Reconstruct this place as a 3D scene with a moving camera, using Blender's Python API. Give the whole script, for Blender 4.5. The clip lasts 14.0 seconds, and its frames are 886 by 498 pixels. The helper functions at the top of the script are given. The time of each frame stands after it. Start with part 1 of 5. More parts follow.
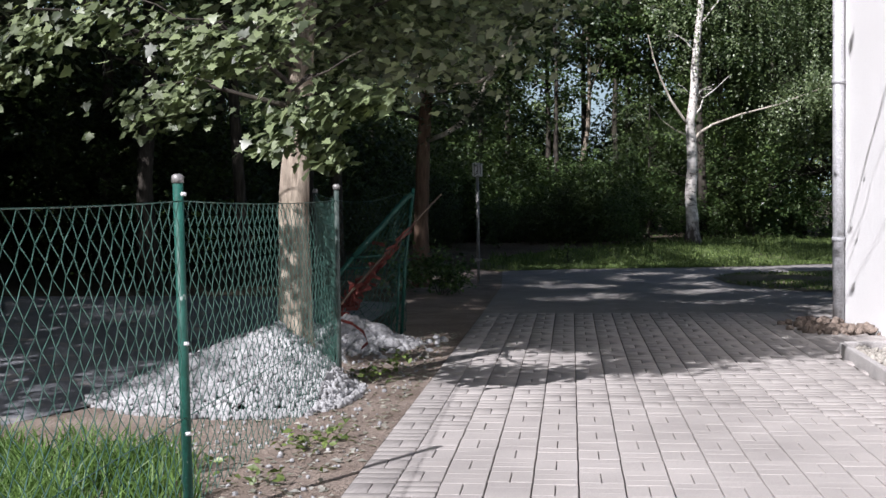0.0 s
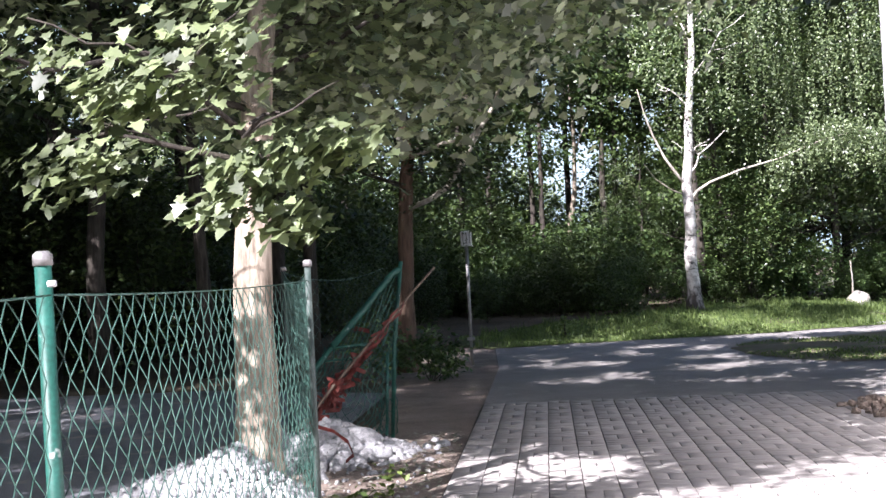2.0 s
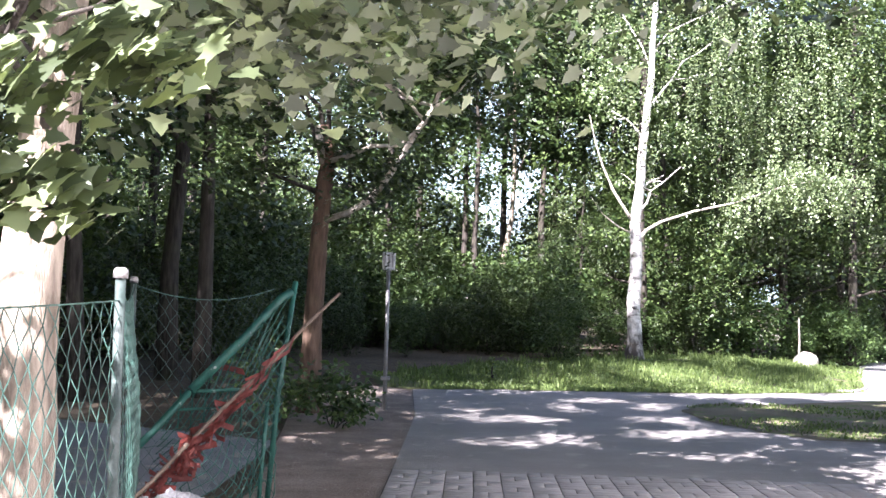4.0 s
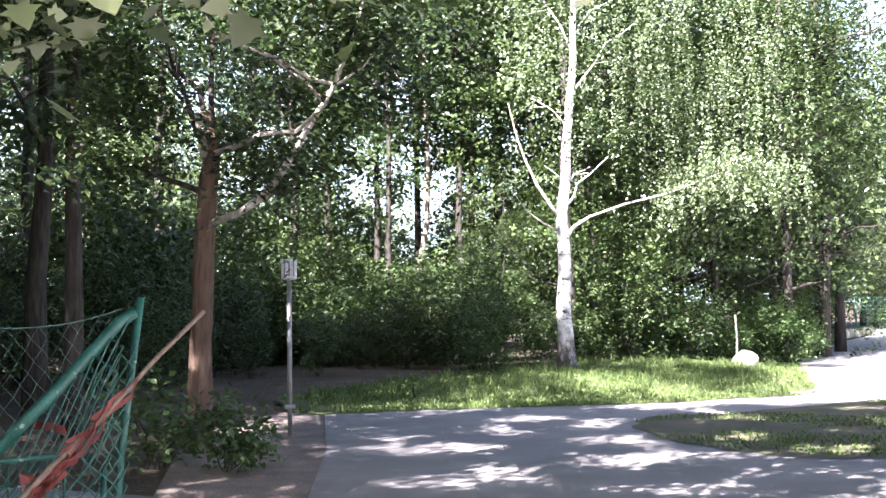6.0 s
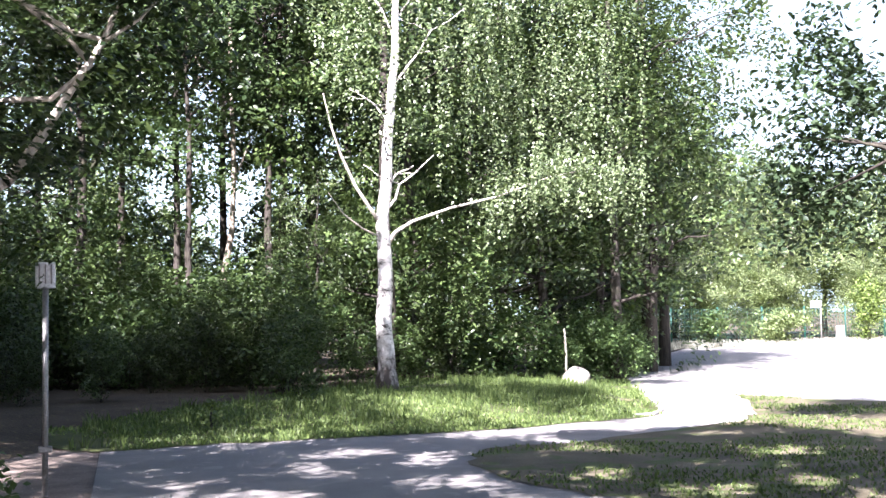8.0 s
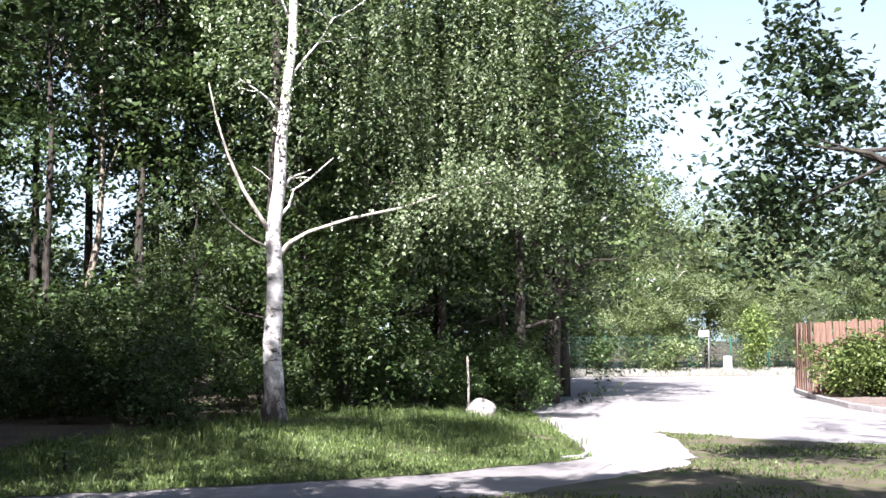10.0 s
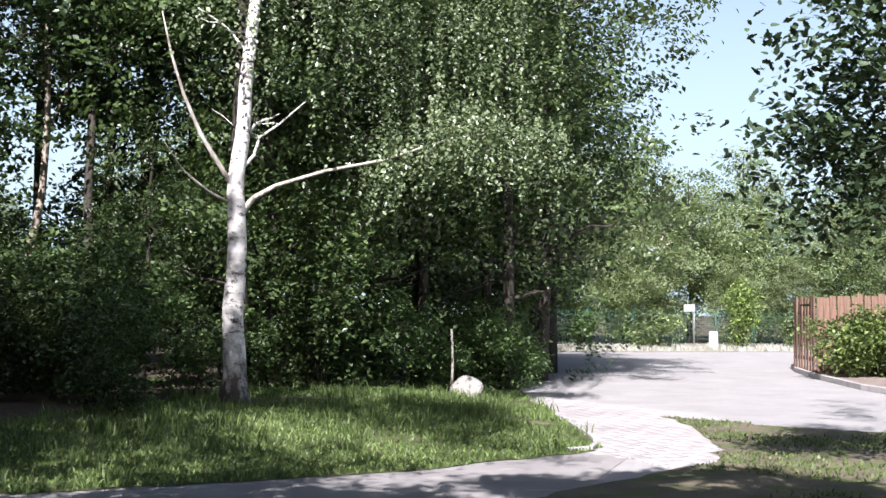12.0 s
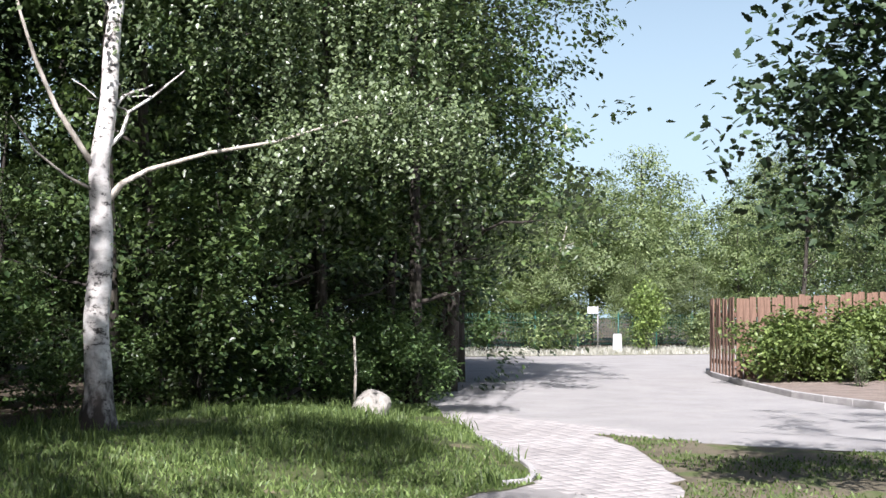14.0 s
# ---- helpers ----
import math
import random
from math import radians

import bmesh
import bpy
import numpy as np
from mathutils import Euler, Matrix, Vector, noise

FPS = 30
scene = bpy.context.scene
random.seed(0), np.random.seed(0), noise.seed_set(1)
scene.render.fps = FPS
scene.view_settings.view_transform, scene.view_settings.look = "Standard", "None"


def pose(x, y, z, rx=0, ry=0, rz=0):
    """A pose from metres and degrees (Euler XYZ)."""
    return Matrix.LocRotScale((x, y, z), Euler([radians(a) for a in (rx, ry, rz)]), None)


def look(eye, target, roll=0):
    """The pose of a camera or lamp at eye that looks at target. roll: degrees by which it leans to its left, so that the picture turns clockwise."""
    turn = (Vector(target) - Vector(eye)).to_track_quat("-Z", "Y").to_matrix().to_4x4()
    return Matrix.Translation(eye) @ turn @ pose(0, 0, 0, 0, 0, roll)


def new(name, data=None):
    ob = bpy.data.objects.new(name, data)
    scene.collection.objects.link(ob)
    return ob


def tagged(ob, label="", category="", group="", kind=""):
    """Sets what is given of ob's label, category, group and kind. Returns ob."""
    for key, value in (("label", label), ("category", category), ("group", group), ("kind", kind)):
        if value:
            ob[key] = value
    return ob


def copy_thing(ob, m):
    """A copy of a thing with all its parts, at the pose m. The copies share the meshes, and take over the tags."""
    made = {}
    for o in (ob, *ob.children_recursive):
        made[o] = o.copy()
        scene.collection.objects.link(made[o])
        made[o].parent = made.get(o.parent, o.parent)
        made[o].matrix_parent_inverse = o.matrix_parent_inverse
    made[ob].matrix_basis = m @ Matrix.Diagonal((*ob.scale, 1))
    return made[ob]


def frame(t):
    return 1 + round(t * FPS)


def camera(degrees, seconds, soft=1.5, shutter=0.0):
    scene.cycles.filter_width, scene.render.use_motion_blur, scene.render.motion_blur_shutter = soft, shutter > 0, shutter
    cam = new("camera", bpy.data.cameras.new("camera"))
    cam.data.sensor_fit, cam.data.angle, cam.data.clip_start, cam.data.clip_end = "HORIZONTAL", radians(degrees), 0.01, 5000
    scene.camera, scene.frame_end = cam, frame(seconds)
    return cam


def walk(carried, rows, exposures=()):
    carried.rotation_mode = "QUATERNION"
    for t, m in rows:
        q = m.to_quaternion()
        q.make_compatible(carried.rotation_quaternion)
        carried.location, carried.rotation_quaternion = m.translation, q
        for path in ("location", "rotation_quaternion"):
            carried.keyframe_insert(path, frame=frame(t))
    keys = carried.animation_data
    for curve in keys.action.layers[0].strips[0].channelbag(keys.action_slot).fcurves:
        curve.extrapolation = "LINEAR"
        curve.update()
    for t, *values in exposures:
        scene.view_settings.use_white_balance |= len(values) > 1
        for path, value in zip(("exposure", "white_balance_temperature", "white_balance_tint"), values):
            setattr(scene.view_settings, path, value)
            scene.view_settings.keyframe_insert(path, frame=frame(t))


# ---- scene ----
cam = camera(40.0, 14.0)
METRES, EYE, TILT, LEAN, TURN = 16.4, 1.4, -2.3, 0.7, 0.0
ROWS = [
    (0.0, 0.0, 0.0, 0.0, -0.0, 0.0, 0.0),
    (0.5, -0.0054, 0.0219, 0.0012, -0.57, 0.85, 0.31),
    (1.0, -0.007, 0.056, 0.0028, 2.62, 1.98, 3.78),
    (1.5, -0.0084, 0.0923, 0.0042, -0.0, 1.18, -0.34),
    (2.0, -0.0095, 0.1259, 0.0062, -1.05, 3.38, 2.19),
    (2.5, -0.0042, 0.1617, 0.0087, -0.51, 4.22, 0.66),
    (3.0, -0.0063, 0.2068, 0.0119, -4.28, 4.83, -1.8),
    (5.5, 0.0128, 0.3826, 0.0185, -5.32, 4.19, -2.55),
    (6.0, 0.0139, 0.418, 0.0212, -8.67, 5.08, 0.39),
    (6.5, 0.0244, 0.4541, 0.0232, -8.62, 5.4, 0.98),
    (7.0, 0.0258, 0.495, 0.0259, -13.28, 4.66, -0.38),
    (7.5, 0.0319, 0.5279, 0.0248, -17.41, 4.07, 2.55),
    (8.0, 0.0424, 0.5609, 0.0278, -17.44, 5.62, 0.93),
    (8.5, 0.0467, 0.5973, 0.031, -21.01, 6.7, 1.36),
    (11.0, 0.0835, 0.7744, 0.0381, -24.29, 5.71, 0.38),
    (11.5, 0.0958, 0.8059, 0.0373, -26.16, 4.52, 2.01),
    (12.0, 0.1092, 0.8387, 0.0407, -24.84, 5.35, -0.43),
    (12.5, 0.1185, 0.874, 0.0445, -28.19, 5.6, -0.1),
    (13.0, 0.1348, 0.9059, 0.0447, -27.86, 5.68, 1.83),
    (13.5, 0.1478, 0.938, 0.0456, -27.49, 5.79, -1.25),
    (14.0, 0.1601, 0.9707, 0.0486, -29.89, 5.5, 0.21),
]
EXPOSURES = [(0.0, 0.6, 6150, 17), (1.5, 1.5, 6150, 21), (3.0, 2.42, 6150, 24), (5.5, 3.1, 6150, 26), (7.5, 2.9, 6150, 26), (8.5, 2.4, 6150, 24), (11.0, 1.62, 6150, 21), (14.0, 1.22, 6150, 17)]
walk(cam, [(t, pose(0, 0, EYE, TILT, LEAN, TURN) @ pose(METRES * x, METRES * y, METRES * z, 90 + pitch, roll, yaw)) for t, x, y, z, yaw, pitch, roll in ROWS], EXPOSURES)

# ---------------------------------------------------------------- light
SHADE = Vector((0.60, 0.80, 0.0))          # the way shadows fall on the ground
ELEV = radians(39.0)
world = bpy.data.worlds.new("sky")
scene.world = world
world.use_nodes = True
wn = world.node_tree.nodes
sky = wn.new("ShaderNodeTexSky")
sky.sky_type = "NISHITA"
sky.sun_disc = False
sky.sun_elevation = ELEV
sky.sun_rotation = radians(217)
sky.air_density, sky.dust_density, sky.ozone_density = 1.0, 1.8, 1.0
wl = world.node_tree.links
wn["Background"].inputs[1].default_value = 0.05
wl.new(sky.outputs[0], wn["Background"].inputs[0])
# thin bright haze all round the horizon, fading upwards
way = wn.new("ShaderNodeTexCoord")
split = wn.new("ShaderNodeSeparateXYZ")
wl.new(way.outputs["Generated"], split.inputs[0])
fade = wn.new("ShaderNodeMapRange")
fade.inputs["From Min"].default_value, fade.inputs["From Max"].default_value = 0.0, 0.52
fade.inputs["To Min"].default_value, fade.inputs["To Max"].default_value = 0.95, 0.0
fade.interpolation_type = "SMOOTHSTEP"
wl.new(split.outputs["Z"], fade.inputs["Value"])
haze = wn.new("ShaderNodeBackground")
haze.inputs["Color"].default_value = (0.70, 0.92, 1.0, 1)
haze.inputs["Strength"].default_value = 0.46
veil = wn.new("ShaderNodeMixShader")
wl.new(fade.outputs[0], veil.inputs[0])
wl.new(wn["Background"].outputs[0], veil.inputs[1])
wl.new(haze.outputs[0], veil.inputs[2])
wl.new(veil.outputs[0], wn["World Output"].inputs["Surface"])
sun = new("sun", bpy.data.lights.new("sun", "SUN"))
sun.data.energy, sun.data.angle, sun.data.color = 5.0, radians(0.53), (1.0, 0.975, 0.945)
sun_way = Vector((SHADE.x * math.cos(ELEV), SHADE.y * math.cos(ELEV), -math.sin(ELEV)))
sun.matrix_world = look((-20, -28, 30), Vector((-20, -28, 30)) + sun_way)


# ---------------------------------------------------------------- materials
def mat_base(name, rough=0.8, metal=0.0, spec=0.5):
    m = bpy.data.materials.new(name)
    m.use_nodes = True
    b = m.node_tree.nodes["Principled BSDF"]
    b.inputs["Roughness"].default_value = rough
    b.inputs["Metallic"].default_value = metal
    b.inputs["Specular IOR Level"].default_value = spec
    return m, m.node_tree.nodes, m.node_tree.links, b


def coords(nodes, links, scale=(1, 1, 1)):
    tc = nodes.new("ShaderNodeTexCoord")
    mp = nodes.new("ShaderNodeMapping")
    mp.inputs["Scale"].default_value = scale
    links.new(tc.outputs["Object"], mp.inputs["Vector"])
    return mp.outputs["Vector"]


def noise_tex(nodes, links, vec, scale, detail=4.0, rough=0.55):
    n = nodes.new("ShaderNodeTexNoise")
    n.inputs["Scale"].default_value = scale
    n.inputs["Detail"].default_value = detail
    n.inputs["Roughness"].default_value = rough
    links.new(vec, n.inputs["Vector"])
    return n.outputs["Fac"]


def ramp(nodes, links, fac, stops):
    r = nodes.new("ShaderNodeValToRGB")
    els = r.color_ramp.elements
    while len(els) < len(stops):
        els.new(0.5)
    for e, (p, c) in zip(els, stops):
        e.position, e.color = p, (*c, 1)
    links.new(fac, r.inputs["Fac"])
    return r.outputs["Color"]


def mix(nodes, links, fac, a, b, mode="MIX"):
    n = nodes.new("ShaderNodeMix")
    n.data_type, n.blend_type = "RGBA", mode
    for key, v in ((0, fac), (6, a), (7, b)):
        if hasattr(v, "is_linked"):
            links.new(v, n.inputs[key])
        elif key == 0:
            n.inputs[0].default_value = v
        else:
            n.inputs[key].default_value = (*v, 1)
    return n.outputs[2]


def bump(nodes, links, b, height, strength=0.5, dist=0.02):
    n = nodes.new("ShaderNodeBump")
    n.inputs["Strength"].default_value = strength
    n.inputs["Distance"].default_value = dist
    links.new(height, n.inputs["Height"])
    links.new(n.outputs[0], b.inputs["Normal"])


def surface(name, c1, c2, scale=6.0, fine=60.0, rough=0.85, bump_s=0.5, dist=0.02, metal=0.0, stretch=(1, 1, 1), spots=None, spec=0.4):
    """Two scales of mottling between two colours, with fine relief; spots: (colour, scale, threshold)."""
    m, nd, ln, b = mat_base(name, rough, metal, spec)
    v = coords(nd, ln, stretch)
    big = noise_tex(nd, ln, v, scale, 5)
    small = noise_tex(nd, ln, v, fine, 3)
    col = ramp(nd, ln, big, [(0.3, c1), (0.7, c2)])
    dark = ramp(nd, ln, small, [(0.25, (0.62, 0.62, 0.62)), (0.75, (1.2, 1.2, 1.2))])
    col = mix(nd, ln, 1.0, col, dark, "MULTIPLY")
    if spots:
        c, sc, th = spots
        s = noise_tex(nd, ln, v, sc, 2)
        f = ramp(nd, ln, s, [(th, (0, 0, 0)), (min(th + 0.07, 1), (1, 1, 1))])
        col = mix(nd, ln, f, col, c)
    ln.new(col, b.inputs["Base Color"])
    bump(nd, ln, b, small, bump_s, dist)
    return m


def leaf_mat(name, dark, light, trans=0.35, rough=0.42, spec=0.5):
    m, nd, ln, b = mat_base(name, rough, 0, spec)
    geo = nd.new("ShaderNodeNewGeometry")
    info = nd.new("ShaderNodeObjectInfo")
    c = ramp(nd, ln, geo.outputs["Random Per Island"], [(0.0, dark), (0.75, light), (1.0, tuple(min(1, x * 1.5) for x in light))])
    hs = nd.new("ShaderNodeHueSaturation")
    mr = nd.new("ShaderNodeMapRange")
    mr.inputs["To Min"].default_value, mr.inputs["To Max"].default_value = 0.75, 1.25
    ln.new(info.outputs["Random"], mr.inputs["Value"])
    ln.new(mr.outputs[0], hs.inputs["Value"])
    ln.new(c, hs.inputs["Color"])
    ln.new(hs.outputs[0], b.inputs["Base Color"])
    tr = nd.new("ShaderNodeBsdfTranslucent")
    warm = mix(nd, ln, 1.0, hs.outputs[0], (1.1, 1.15, 0.68), "MULTIPLY")
    ln.new(warm, tr.inputs["Color"])
    mx = nd.new("ShaderNodeMixShader")
    mx.inputs[0].default_value = trans
    ln.new(b.outputs[0], mx.inputs[1])
    ln.new(tr.outputs[0], mx.inputs[2])
    ln.new(mx.outputs[0], nd["Material Output"].inputs["Surface"])
    return m


def bark_mat(name, c1, c2, scale=9.0, stretch=(1, 1, 0.16), depth=0.03):
    m, nd, ln, b = mat_base(name, 0.92, 0, 0.2)
    v = coords(nd, ln, stretch)
    vor = nd.new("ShaderNodeTexVoronoi")
    vor.inputs["Scale"].default_value = scale * 2
    ln.new(v, vor.inputs["Vector"])
    n = noise_tex(nd, ln, v, scale * 2.2, 6, 0.65)
    col = ramp(nd, ln, n, [(0.3, c1), (0.65, c2)])
    fur = ramp(nd, ln, vor.outputs["Distance"], [(0.0, (0.55, 0.55, 0.55)), (0.5, (1.1, 1.1, 1.1))])
    col = mix(nd, ln, 0.8, col, fur, "MULTIPLY")
    moss = noise_tex(nd, ln, coords(nd, ln), 1.7, 3)
    mf = ramp(nd, ln, moss, [(0.55, (0, 0, 0)), (0.8, (0.5, 0.5, 0.5))])
    col = mix(nd, ln, mf, col, (0.09, 0.10, 0.045))
    ln.new(col, b.inputs["Base Color"])
    bump(nd, ln, b, n, 0.9, depth)
    return m


def birch_mat(name):
    m, nd, ln, b = mat_base(name, 0.7, 0, 0.3)
    n = noise_tex(nd, ln, coords(nd, ln, (1, 1, 1.5)), 5.2, 7, 0.75)
    col = ramp(nd, ln, n, [(0.40, (0.035, 0.03, 0.027)), (0.465, (0.58, 0.54, 0.49)), (0.6, (0.80, 0.77, 0.73))])
    tc = nd.new("ShaderNodeTexCoord")
    sep = nd.new("ShaderNodeSeparateXYZ")
    ln.new(tc.outputs["Object"], sep.inputs[0])
    n2 = noise_tex(nd, ln, coords(nd, ln, (1, 1, 0.5)), 7.0, 4, 0.6)
    add = nd.new("ShaderNodeMath")
    add.operation = "ADD"
    low = nd.new("ShaderNodeMath")
    low.operation = "MULTIPLY"
    low.inputs[1].default_value = 0.55
    ln.new(sep.outputs["Z"], low.inputs[0])
    ln.new(low.outputs[0], add.inputs[0])
    ln.new(n2, add.inputs[1])
    old = ramp(nd, ln, add.outputs[0], [(0.62, (1, 1, 1)), (0.95, (0, 0, 0))])    # rough dark bark at the foot
    col = mix(nd, ln, old, col, (0.055, 0.045, 0.038))
    ln.new(col, b.inputs["Base Color"])
    bump(nd, ln, b, n2, 0.6, 0.02)
    return m


M_ground = surface("forest_floor", (0.05, 0.036, 0.024), (0.11, 0.085, 0.055), 1.2, 30, 0.95, 0.8, 0.04, spots=((0.15, 0.13, 0.06), 14, 0.6))
M_dirt = surface("dirt", (0.19, 0.145, 0.115), (0.32, 0.26, 0.215), 2.2, 45, 0.95, 0.8, 0.03, spots=((0.45, 0.42, 0.38), 40, 0.66))
M_lot = surface("grey_lot", (0.20, 0.21, 0.23), (0.28, 0.285, 0.30), 1.0, 90, 0.95, 0.5, 0.02, spots=((0.33, 0.31, 0.29), 3, 0.58))
M_asphalt = surface("asphalt", (0.30, 0.287, 0.272), (0.385, 0.368, 0.348), 0.9, 140, 0.9, 0.5, 0.012, spots=((0.35, 0.33, 0.30), 2.2, 0.6))
M_island = surface("worn_soil", (0.10, 0.085, 0.05), (0.20, 0.17, 0.11), 1.4, 40, 0.95, 0.8, 0.03, spots=((0.10, 0.12, 0.04), 2.0, 0.52))
M_tarmac = surface("old_tarmac", (0.255, 0.238, 0.222), (0.335, 0.315, 0.295), 1.1, 150, 0.92, 0.6, 0.012, spots=((0.33, 0.31, 0.28), 3.0, 0.6))
M_soil = surface("lawn_soil", (0.05, 0.065, 0.02), (0.10, 0.115, 0.035), 1.8, 40, 0.95, 0.8, 0.03, spots=((0.20, 0.17, 0.10), 1.3, 0.64))
M_vergesoil = surface("verge_soil", (0.24, 0.235, 0.16), (0.36, 0.35, 0.25), 1.2, 30, 0.95, 0.6, 0.03)
M_joint = surface("joint_sand", (0.075, 0.068, 0.06), (0.13, 0.118, 0.105), 8, 120, 0.95, 0.4, 0.005)
M_gravel = surface("grey_stone", (0.26, 0.26, 0.265), (0.48, 0.48, 0.48), 5, 50, 0.9, 0.6, 0.01)
M_boulder = surface("boulder_stone", (0.30, 0.28, 0.245), (0.46, 0.43, 0.38), 3, 30, 0.9, 0.7, 0.03)
M_wall = surface("white_render", (0.80, 0.79, 0.78), (0.84, 0.83, 0.82), 1.2, 220, 0.9, 0.25, 0.004)
M_pipe = surface("zinc_pipe", (0.46, 0.46, 0.47), (0.56, 0.56, 0.57), 4, 60, 0.5, 0.1, 0.002, metal=0.25)
M_kerb = surface("kerb_stone", (0.36, 0.34, 0.33), (0.48, 0.46, 0.44), 4, 90, 0.9, 0.5, 0.01)
M_green = surface("green_paint", (0.009, 0.065, 0.047), (0.019, 0.105, 0.08), 9, 80, 0.5, 0.2, 0.002, spots=((0.25, 0.30, 0.27), 22, 0.66))
M_oldpost = surface("faded_paint", (0.035, 0.06, 0.052), (0.10, 0.12, 0.11), 7, 80, 0.6, 0.2, 0.002)
M_wire = surface("green_wire", (0.025, 0.075, 0.058), (0.085, 0.17, 0.14), 12, 90, 0.32, 0.1, 0.001)
M_grey = surface("grey_metal", (0.22, 0.215, 0.21), (0.33, 0.32, 0.31), 12, 70, 0.5, 0.15, 0.002, metal=0.4)
M_white = surface("white_plate", (0.62, 0.62, 0.62), (0.72, 0.72, 0.72), 12, 60, 0.45, 0.1, 0.002)
M_red = surface("red_tape", (0.13, 0.022, 0.018), (0.29, 0.07, 0.055), 9, 40, 0.5, 0.2, 0.004)
M_rust = surface("rusty_pole", (0.10, 0.07, 0.05), (0.20, 0.15, 0.11), 9, 80, 0.8, 0.3, 0.003)
M_timber = surface("red_brown_timber", (0.10, 0.055, 0.036), (0.27, 0.165, 0.115), 3, 30, 0.75, 0.5, 0.01, stretch=(6, 6, 0.5))
M_bark = bark_mat("maple_bark", (0.11, 0.085, 0.065), (0.46, 0.39, 0.31), 7.0, (1, 1, 0.22), 0.05)
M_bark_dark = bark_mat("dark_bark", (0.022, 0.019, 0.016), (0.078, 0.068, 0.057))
M_bark_red = bark_mat("reddish_bark", (0.08, 0.05, 0.036), (0.18, 0.12, 0.085))
M_bark_pale = bark_mat("pale_bark", (0.30, 0.26, 0.21), (0.56, 0.51, 0.44), 6)
M_birch = birch_mat("birch_bark")
M_maple = leaf_mat("maple_leaf", (0.022, 0.036, 0.012), (0.155, 0.19, 0.095), 0.3, 0.45, 1.0)
M_leaf = leaf_mat("forest_leaf", (0.017, 0.036, 0.013), (0.06, 0.094, 0.033), 0.25, 0.36, 0.5)
M_leaf2 = leaf_mat("thicket_leaf", (0.016, 0.036, 0.012), (0.072, 0.106, 0.035), 0.25, 0.36, 0.5)
M_birchleaf = leaf_mat("birch_leaf", (0.06, 0.095, 0.038), (0.185, 0.235, 0.12), 0.35, 0.36, 0.6)
M_farleaf = leaf_mat("far_leaf", (0.08, 0.12, 0.045), (0.19, 0.235, 0.105), 0.35, 0.5)
M_oakleaf = leaf_mat("oak_leaf", (0.028, 0.052, 0.025), (0.06, 0.095, 0.042), 0.2, 0.5, 0.35)
M_bush = leaf_mat("bush_leaf", (0.035, 0.07, 0.024), (0.09, 0.14, 0.046), 0.3)
M_hedge = leaf_mat("hedge_leaf", (0.06, 0.10, 0.025), (0.18, 0.24, 0.07), 0.3)
M_grass = leaf_mat("grass_blade", (0.06, 0.10, 0.03), (0.15, 0.205, 0.065), 0.35, 0.5, 0.3)
M_neargrass = leaf_mat("long_grass", (0.06, 0.12, 0.03), (0.14, 0.23, 0.065), 0.4, 0.45, 0.4)
M_dry = leaf_mat("dry_grass", (0.25, 0.25, 0.207), (0.40, 0.39, 0.354), 0.3, 0.6, 0.2)


def paver_mat():
    m, nd, ln, b = mat_base("paver", 0.85, 0, 0.35)
    info = nd.new("ShaderNodeObjectInfo")
    geo = nd.new("ShaderNodeNewGeometry")
    add = nd.new("ShaderNodeMath")
    add.operation = "ADD"
    ln.new(info.outputs["Random"], add.inputs[0])
    ln.new(geo.outputs["Random Per Island"], add.inputs[1])
    fr = nd.new("ShaderNodeMath")
    fr.operation = "FRACT"
    ln.new(add.outputs[0], fr.inputs[0])
    col = ramp(nd, ln, fr.outputs[0], [(0.0, (0.365, 0.342, 0.327)), (0.5, (0.385, 0.362, 0.345)), (1.0, (0.41, 0.384, 0.366))])
    v = nd.new("ShaderNodeNewGeometry").outputs["Position"]
    n = noise_tex(nd, ln, v, 130, 3)
    n2 = noise_tex(nd, ln, v, 0.9, 5)
    col = mix(nd, ln, 1.0, col, ramp(nd, ln, n, [(0.3, (0.8, 0.8, 0.8)), (0.7, (1.12, 1.12, 1.12))]), "MULTIPLY")
    col = mix(nd, ln, 1.0, col, ramp(nd, ln, n2, [(0.35, (0.84, 0.83, 0.82)), (0.65, (1.06, 1.05, 1.04))]), "MULTIPLY")
    ln.new(col, b.inputs["Base Color"])
    bump(nd, ln, b, n, 0.35, 0.004)
    return m


M_paver = paver_mat()


# ---------------------------------------------------------------- mesh helpers
def np_mesh(name, verts, faces, material, smooth=False):
    """A mesh from arrays; every face has as many corners as faces has columns."""
    verts, faces = np.asarray(verts, dtype=np.float32), np.asarray(faces, dtype=np.int32)
    me = bpy.data.meshes.new(name)
    k = faces.shape[1]
    me.vertices.add(len(verts))
    me.vertices.foreach_set("co", verts.ravel())
    me.loops.add(faces.size)
    me.loops.foreach_set("vertex_index", faces.ravel())
    me.polygons.add(len(faces))
    me.polygons.foreach_set("loop_start", np.arange(0, faces.size, k, dtype=np.int32))
    if smooth:
        me.polygons.foreach_set("use_smooth", np.ones(len(faces), dtype=bool))
    me.materials.append(material)
    me.update(calc_edges=True)
    return me


def child(name, me, parent, label=""):
    ob = new(name, me)
    ob.parent = parent
    if label:
        ob["label"] = label
    return ob


def part(name, bm, material, parent, label="", smooth=False):
    me = bpy.data.meshes.new(name)
    for f in bm.faces:
        f.smooth = smooth
    bm.to_mesh(me)
    bm.free()
    me.materials.append(material)
    if parent is None:
        ob = new(name, me)
        if label:
            ob["label"] = label
        return ob
    return child(name, me, parent, label)


